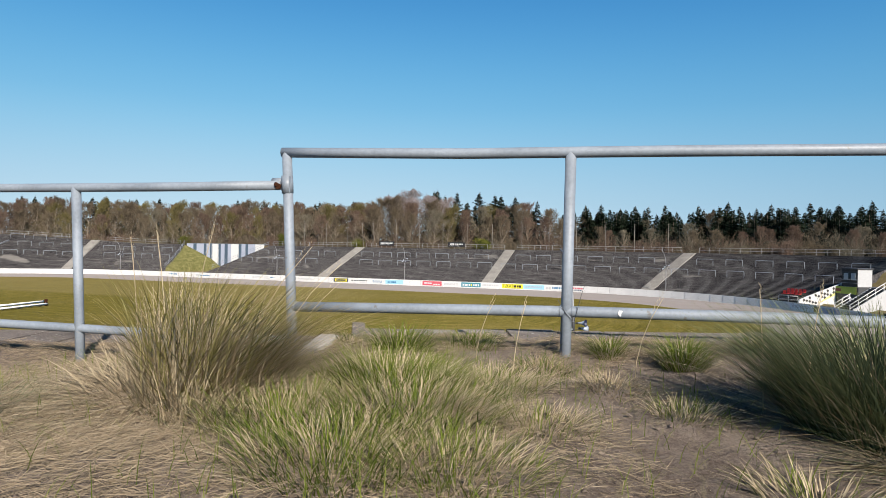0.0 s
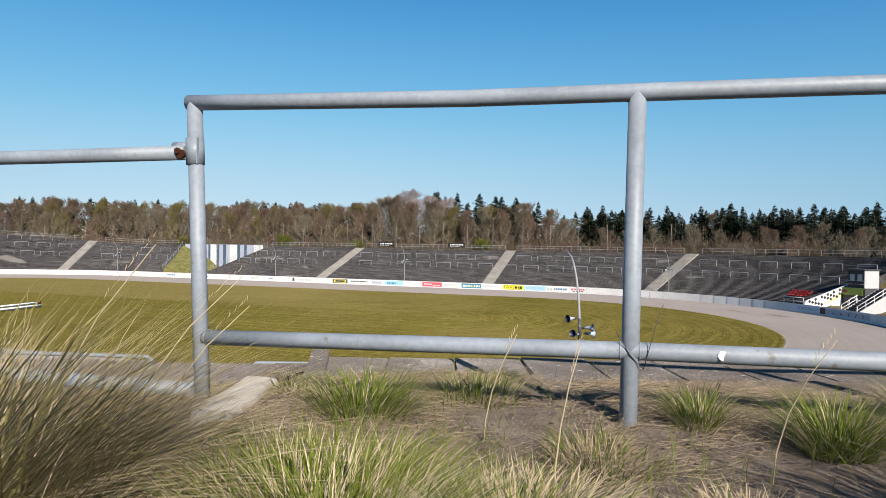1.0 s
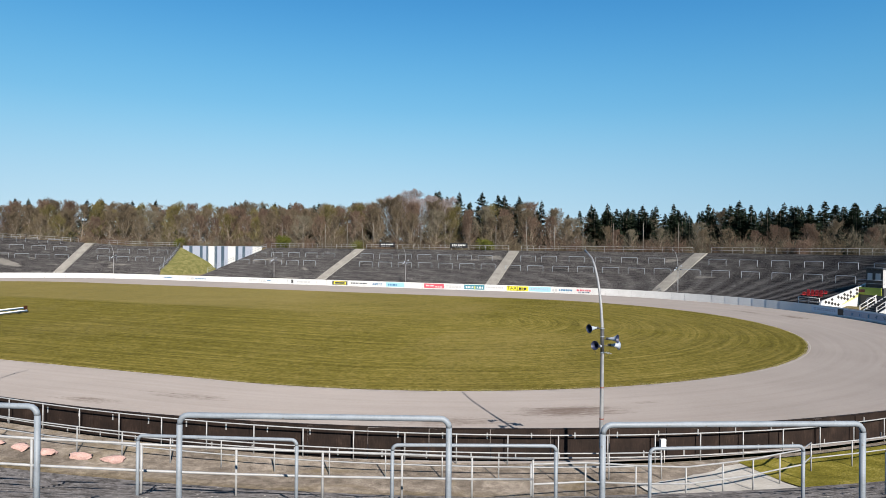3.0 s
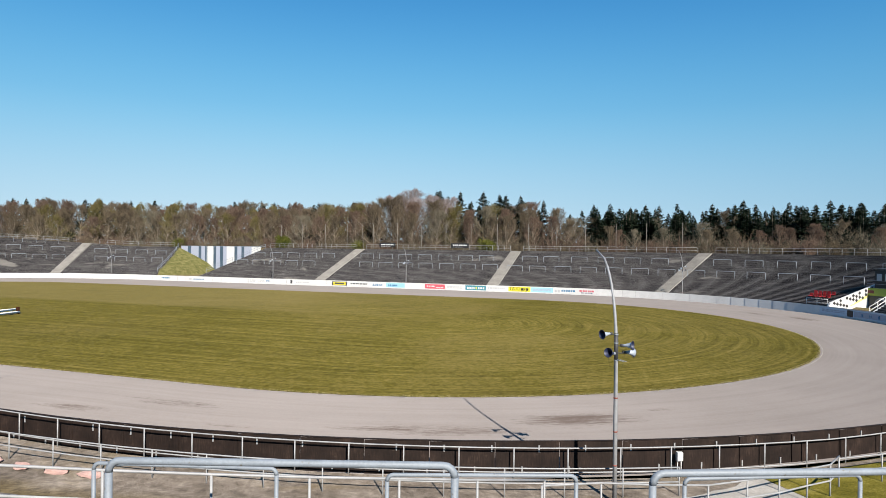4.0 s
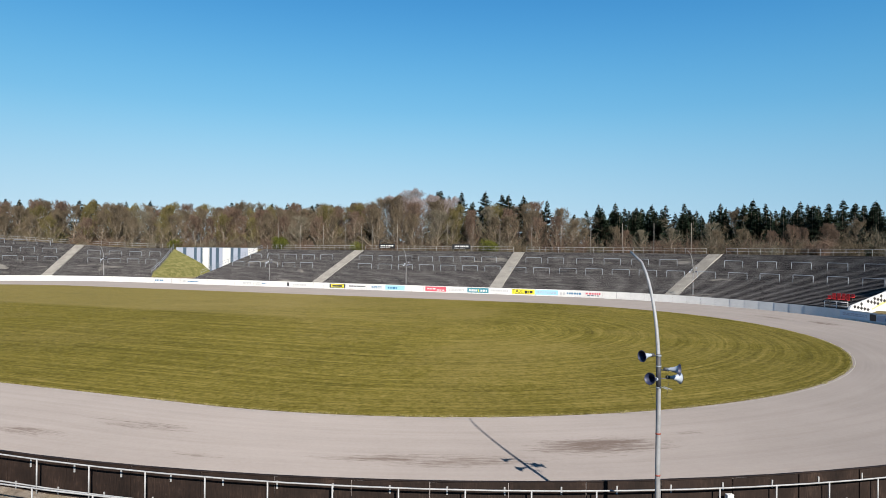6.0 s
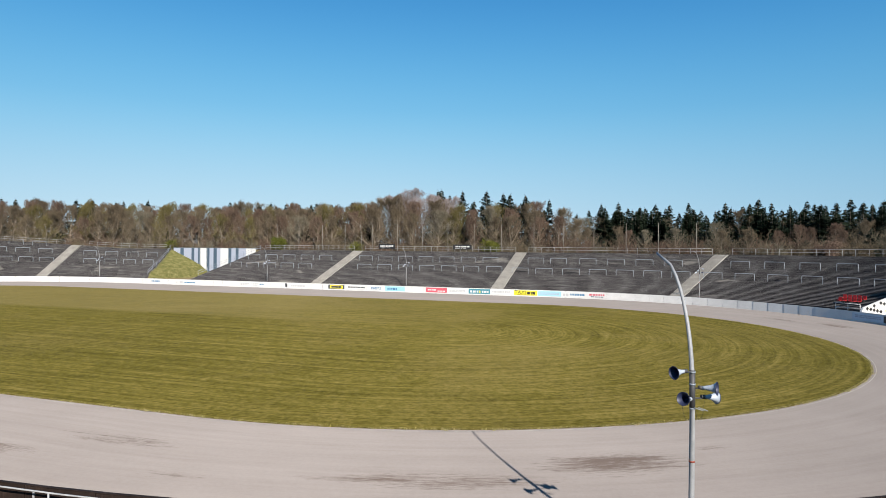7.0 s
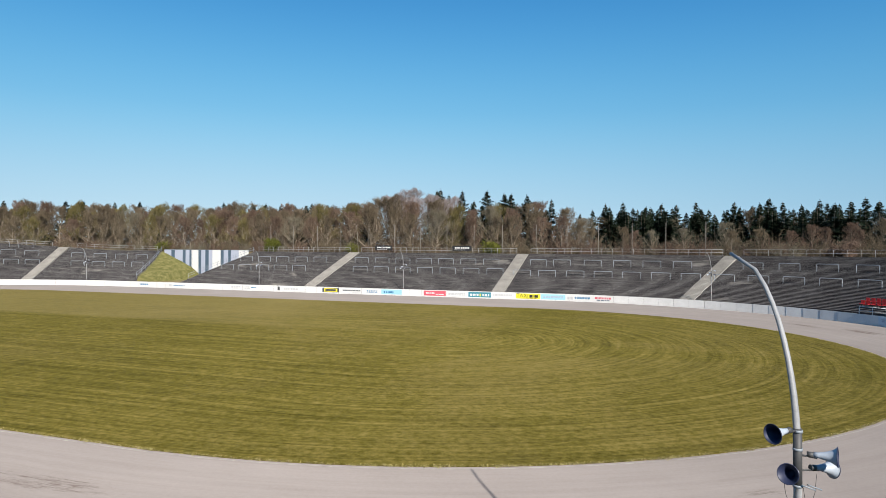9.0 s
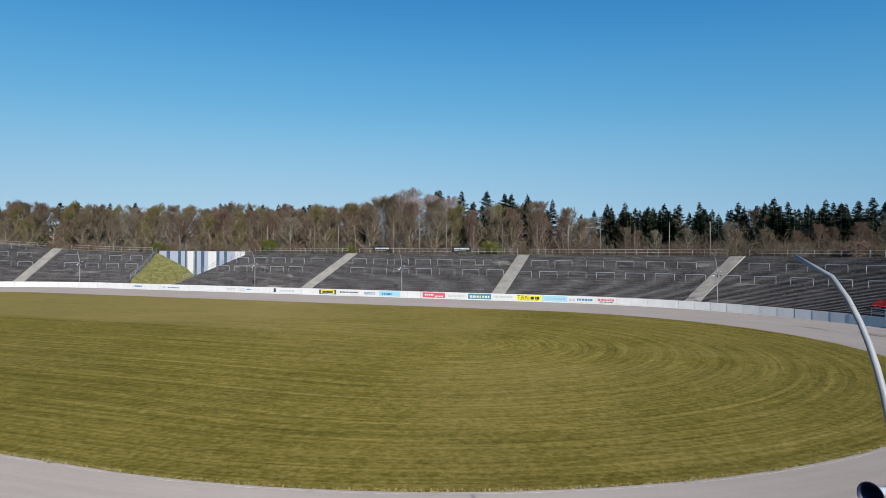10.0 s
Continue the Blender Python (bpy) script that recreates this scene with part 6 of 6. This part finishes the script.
# leafless undergrowth below the trees, one tangle that nobody could count
under, under_mats = Soup(), []
for d, z, lo, hi, step in ((80.3, 7.2, 1.8, 3.4, 2.6), (83.5, 6.9, 2.2, 4.2, 3.0), (87.5, 6.5, 3.0, 5.5, 3.2), (93.5, 6.2, 4.0, 7.0, 3.6), (100.0, 6.0, 6.0, 9.5, 3.2)):
    q = 150.0
    while q > -45:
        k = 50 / d if (q < 0 or q > LS) else 1.0
        c = plan(q + rnd.uniform(-0.8, 0.8), d + rnd.uniform(-1.5, 1.5), z - 0.2)
        h = rnd.uniform(lo, hi)
        tone = rnd.randrange(3)
        for s in range(26):
            ang = rnd.uniform(0, 6.283)
            el = rnd.uniform(0.75, 1.5)
            a = Vector((math.cos(ang) * math.cos(el), math.sin(ang) * math.cos(el), math.sin(el)))
            ln = h * rnd.uniform(0.6, 1.1)
            p0 = c + Vector((rnd.gauss(0, 0.7), rnd.gauss(0, 0.7), 0))
            e = p0 + a * ln
            under.sliver(p0, e, 0.045, rnd)
            under_mats.append(tone)
            for t in range(11):
                b0 = p0.lerp(e, rnd.uniform(0.12, 0.95))
                td = (turned(a, rnd, rnd.uniform(0.3, 1.0)) + Vector((0, 0, 0.2))).normalized()
                tl = ln * rnd.uniform(0.12, 0.36)
                n0 = len(under.f)
                under.sliver(b0, b0 + td * tl, 0.032, rnd)
                m0 = b0 + td * tl * 0.5
                under.sliver(m0, m0 + turned(td, rnd, 0.6) * tl * 0.7, 0.026, rnd)
                under_mats += [tone] * (len(under.f) - n0)
        q -= step * k * rnd.uniform(0.8, 1.2)
ob = mesh_object("woodland_undergrowth", under.v, under.f, [M_TWIG, M_TWIGPALE, M_TWIGRED], face_mats=under_mats[:len(under.f)])
tagged(ob, "tangled leafless brown undergrowth at the wood's edge", "undergrowth", kind="stuff")
for q, d, s in ((72.2, 77.9, 1.7), (51.0, 79.0, 1.0), (17.2, 78.0, 1.35), (100.5, 80.0, 1.2)):
    b = leafy_bush(int(q * 10), M_BUSH, "yellow-green leafy bush behind the rim fence", 1.3 * s, 1.9 * s, int(2600 * s * s), 0.16)
    b.matrix_basis = Matrix.Translation(plan(q, d, 7.3))
b = leafy_bush(77, M_TWIGRED, "rusty brown bush behind the rim fence", 1.8, 2.6, 5000, 0.15)
b.matrix_basis = Matrix.Translation(plan(-30.3, 78.2, 7.2))

# ---------------------------------------------------------------- grass on the near bank


def blade(sp, p, ang, ln, lean, w, rnd, curl=1.0):
    """One grass blade: a narrow strip that bends over."""
    hx, hy = math.cos(ang), math.sin(ang)
    s = Vector((-hy, hx, 0)) * w
    b = len(sp.v)
    pts = []
    for i in range(4):
        k = i / 3.0
        out = ln * (math.sin(lean) * k + 0.35 * curl * k * k * math.sin(lean + 0.35))
        up = ln * (math.cos(lean) * k - 0.22 * curl * k * k)
        pts.append(p + Vector((hx * out, hy * out, up)))
    for i, c in enumerate(pts):
        t = (1.0, 0.9, 0.6)[i] if i < 3 else 0.0
        if i < 3:
            sp.v += [c - s * t, c + s * t]
        else:
            sp.v.append(c)
    sp.f += [(b, b + 1, b + 3, b + 2), (b + 2, b + 3, b + 5, b + 4), (b + 4, b + 5, b + 6)]


def tussock(x, y, h, spread, n, green, label, seed, wind=(0.0, 0.0), dry=0.4, wide=0.0020, fan=1.35):
    rnd = random.Random(seed)
    g, mats = Soup(), []
    for i in range(n):
        ang = rnd.uniform(0, 6.283)
        rr = spread * math.sqrt(rnd.random()) * 0.5
        px, py = x + math.cos(ang) * rr, y + math.sin(ang) * rr
        p = Vector((px, py, rim_ground(px, py) - 0.01))
        out = ang + rnd.gauss(0, 0.5)
        lean = abs(rnd.gauss(0.14, 0.18)) + fan * rr / max(spread, 0.01)
        wx, wy = math.cos(out) * lean + wind[0], math.sin(out) * lean + wind[1]
        is_dry = rnd.random() < dry
        ln = h * rnd.uniform(0.45, 1.12) * (0.9 if is_dry else 1.0)
        lean2 = min(1.35, math.hypot(wx, wy) * (1.35 if is_dry else 1.0))
        blade(g, p, math.atan2(wy, wx), ln, lean2, wide * rnd.uniform(0.6, 1.2), rnd)
        mats += [1 if is_dry else 0] * 3
    ob = mesh_object("grass_tussock", g.v, g.f, [green, M_BLADE_DRY], face_mats=mats)
    return tagged(ob, label, "grass tuft", group="grass tussocks")


tussock(-0.74, -1.22, 0.68, 0.56, 2400, M_BLADE_OLIVE, "tall marram tussock leaning over, green and straw", 1, (0.24, 0.05), 0.60, 0.0025, 0.40)
tussock(-0.55, -1.35, 0.40, 0.75, 2000, M_BLADE_OLIVE, "sprawling marram tussock bent to the ground", 2, (0.70, 0.05), 0.85, 0.0024)
tussock(1.88, -1.15, 0.64, 0.56, 4200, M_BLADE_BLUE, "dense blue-green marram tussock", 3, (-0.05, 0.0), 0.16, 0.0026, 0.7)
tussock(1.98, -1.55, 0.34, 0.50, 1000, M_BLADE_BLUE, "drooping marram tussock with dead blades", 4, (-0.25, -0.1), 0.6)
tussock(-0.20, -0.22, 0.24, 0.30, 700, M_BLADE_GREEN, "fresh green grass tussock before the fence", 5, (0.08, 0), 0.25, 0.0022, 0.9)
tussock(0.10, 0.28, 0.17, 0.36, 700, M_BLADE_GREEN, "olive grass tussock behind the fence rail", 6, (0.05, 0), 0.50, 0.0019, 0.95)
tussock(0.92, 0.05, 0.21, 0.13, 600, M_BLADE_GREEN, "small grass tussock beside the fence post", 7, (0, 0), 0.42, 0.0019, 0.75)
tussock(1.30, -0.12, 0.27, 0.17, 1100, M_BLADE_GREEN, "olive green grass tussock on the sand by the fence", 8, (0.05, 0), 0.35, 0.0020, 0.75)
tussock(0.62, -0.42, 0.12, 0.30, 520, M_BLADE_GREEN, "low grass tuft at the post's foot", 9, (0.1, 0), 0.65, 0.0019, 0.95)
tussock(1.72, 0.42, 0.19, 0.17, 500, M_BLADE_GREEN, "small olive grass tuft near the slabs", 10, (0, 0), 0.55, 0.0019, 0.95)
tussock(-1.02, -1.42, 0.34, 0.85, 1500, M_BLADE_DRY, "dead straw flattened round the tall tussock", 51, (-0.35, -0.25), 0.9, 0.0022, 1.7)
tussock(-0.30, -1.62, 0.32, 0.60, 900, M_BLADE_DRY, "dead straw bent over towards the sand", 52, (0.75, -0.2), 0.9, 0.0022, 1.5)
tussock(0.05, -1.05, 0.25, 0.62, 2600, M_BLADE_GREEN, "tall green grass tussock on the bank", 11, (0.06, 0), 0.45, 0.0019, 0.95)
tussock(0.45, -0.95, 0.17, 0.46, 1500, M_BLADE_GREEN, "tall green and straw grass tussock", 12, (0.1, 0), 0.82, 0.0019, 0.95)
tussock(0.30, -1.55, 0.20, 0.60, 2200, M_BLADE_GREEN, "green grass tussock on the bank's crest", 13, (0.1, 0), 0.66, 0.0019, 0.95)
tussock(0.72, -1.52, 0.13, 0.34, 600, M_BLADE_GREEN, "straw-mixed green grass tussock", 14, (0.05, 0), 0.85, 0.0019, 0.95)
tussock(-0.15, -1.65, 0.20, 0.55, 1600, M_BLADE_GREEN, "short green grass tussock on the bank", 15, (0.12, 0), 0.60, 0.0019, 0.95)
tussock(0.22, -2.05, 0.19, 0.55, 1600, M_BLADE_GREEN, "low fresh green grass tussock on the bank", 31, (0.05, 0), 0.50, 0.0019, 0.95)
tussock(0.55, -2.05, 0.15, 0.46, 1000, M_BLADE_GREEN, "low green and straw grass tussock on the bank", 32, (0.05, 0), 0.60, 0.0019, 0.95)
tussock(1.22, -1.22, 0.13, 0.26, 300, M_BLADE_GREEN, "low grass tuft on bare sand", 16, (0.1, 0), 0.65, 0.0019, 0.95)
tussock(1.45, -1.95, 0.14, 0.26, 260, M_BLADE_GREEN, "yellowing grass tussock on sand", 17, (0.0, 0), 0.75, 0.0019, 0.95)
tussock(0.95, -0.85, 0.11, 0.30, 520, M_BLADE_DRY, "dead straw tuft on bare sand", 18, (0.1, 0), 0.8)
tussock(1.75, -0.35, 0.15, 0.24, 500, M_BLADE_GREEN, "low grass tuft by the rail", 19, (0, 0), 0.65, 0.0019, 0.95)
tussock(-0.72, 0.25, 0.14, 0.22, 440, M_BLADE_GREEN, "small grass tuft beside the kerb", 20, (0.1, 0), 0.55, 0.0019, 0.95)
tussock(-1.55, -1.9, 0.22, 0.8, 1400, M_BLADE_BLUE, "low wispy grass tussock", 21, (0.2, 0), 0.55)
tussock(-1.30, 0.42, 0.19, 0.40, 800, M_BLADE_GREEN, "small weedy grass tuft in the joint by the kerb", 41, (0.1, 0), 0.55, 0.0019, 0.95)
tussock(-0.62, 0.10, 0.10, 0.24, 520, M_BLADE_OLIVE, "low dry tuft against the kerb", 42, (0.1, 0), 0.6)
tussock(-1.6, 0.55, 0.14, 0.4, 600, M_BLADE_DRY, "straw tuft in the slab joints", 22, (0.1, 0), 0.7)

# loose straw and short grass over the whole near bank, too many to count
rnd = random.Random(33)
st, sg = Soup(), Soup()
for i in range(330000):
    x, y = rnd.uniform(-3.6, 3.0), rnd.uniform(-2.6, 1.05)
    if d_of(x, y) < RIM + (0.87 if x > -1.05 else 0.42):
        continue
    thick = 0.9 * noise.noise((x * 1.6, y * 1.6, 9.0)) + (0.42 if x < -0.15 and y < -0.5 else 0.0) - (0.62 if x > 0.7 and y < 0.05 else 0.0) + (0.22 if y > 0.12 else 0.0) - 0.12
    if rnd.uniform(-0.6, 0.6) > thick:
        continue
    lay = 4.0 * noise.noise((x * 1.3, y * 1.3, 3.0)) + rnd.gauss(0.6, 1.1)
    ln = rnd.uniform(0.04, 0.14)
    p = Vector((x, y, rim_ground(x, y) + abs(rnd.gauss(0.004, 0.014))))
    st.sliver(p, p + Vector((math.cos(lay), math.sin(lay), rnd.gauss(0.06, 0.16))) * ln, rnd.uniform(0.0005, 0.0011), rnd)
for i in range(11000):
    x, y = rnd.uniform(-4.2, 3.4), rnd.uniform(-3.0, 0.9)
    if d_of(x, y) < RIM + 0.76:
        continue
    thick = noise.noise((x * 0.9, y * 0.9, 14.0)) + (-0.35 if x < -0.3 else 0.25 if x < 0.9 else -0.3) - (0.4 if y > -0.3 else 0.0)
    if rnd.uniform(-0.5, 0.6) > thick:
        continue
    p = Vector((x, y, rim_ground(x, y) - 0.004))
    blade(sg, p, rnd.uniform(0, 6.283), rnd.uniform(0.06, 0.20), abs(rnd.gauss(0.35, 0.3)), 0.0013, rnd)
tagged(st.object("straw_litter", M_STRAW, None), "dead straw lying on the sandy bank", "straw", kind="stuff")
tagged(sg.object("short_grass", M_BLADE_GREEN, None), "short green grass on the sandy bank", "grass", kind="stuff")

# clods and pebbles on the bare sand
rnd = random.Random(88)
cl = Soup()
for i in range(5200):
    x, y = rnd.uniform(-3.2, 3.0), rnd.uniform(-2.7, 0.6)
    if d_of(x, y) < RIM + 0.9 or rnd.uniform(-0.4, 0.5) > noise.noise((x * 1.7, y * 1.7, 31.0)) + (0.25 if x > 0.6 else -0.05):
        continue
    r = 0.003 + 0.013 * rnd.random() ** 3
    c = Vector((x, y, rim_ground(x, y) + r * 0.25))
    b = len(cl.v)
    turn = rnd.uniform(0, 6.28)
    for k in range(4):
        cl.v.append(c + Vector((math.cos(turn + k * 1.571) * r * rnd.uniform(0.7, 1.3), math.sin(turn + k * 1.571) * r * rnd.uniform(0.7, 1.3), r * rnd.uniform(-0.3, 0.2))))
    cl.v.append(c + Vector((rnd.uniform(-0.3, 0.3) * r, rnd.uniform(-0.3, 0.3) * r, r * rnd.uniform(0.5, 1.0))))
    cl.f += [(b + k, b + (k + 1) % 4, b + 4) for k in range(4)]
tagged(cl.object("sand_clods", M_SAND, None), "small clods and pebbles on the trodden sand", "clods", kind="stuff")

# single tall dry stalks
rnd = random.Random(5)
for i, (x, y, h, lx, ly) in enumerate(((1.52, -0.95, 0.50, -0.02, 0.0), (1.62, -1.15, 0.52, 0.05, 0.0), (1.05, -0.45, 0.42, 0.12, -0.1), (-0.62, -0.78, 0.46, 0.25, 0.1), (-0.62, -0.9, 0.55, 0.30, 0.1), (0.25, -0.35, 0.36, 0.10, 0.0),
                                        (-0.9, -1.15, 0.72, 0.12, 0.0), (-0.75, -1.5, 0.70, -0.1, 0.05), (-1.05, -1.3, 0.66, -0.05, 0.0), (-0.6, -1.2, 0.62, 0.32, 0.0), (0.5, -0.7, 0.4, 0.06, 0.0))):
    bm = bmesh.new()
    z = rim_ground(x, y)
    pts = [(x + lx * k * k, y + ly * k * k, z - 0.02 + h * k) for k in (0, 0.25, 0.5, 0.75, 1.0)]
    pipe(bm, pts, 0.002, 5, True, [0.0024, 0.0022, 0.002, 0.0017, 0.001])
    for j in range(14):
        k = 0.78 + 0.22 * j / 14
        c = Vector((x + lx * k * k, y + ly * k * k, z + h * k))
        e = c + Vector((rnd.uniform(-0.006, 0.006) + lx * 0.03, rnd.uniform(-0.006, 0.006), 0.018))
        vs = [bm.verts.new(v) for v in (c, c.lerp(e, 0.5) + Vector((0.0018, 0, 0)), e)]
        bm.faces.new(vs)
    ob = part("dry_stalk", bm, M_BLADE_DRY, None)
    tagged(ob, "single dry grass stalk with a seed head", "grass stalk", group="dry stalks")
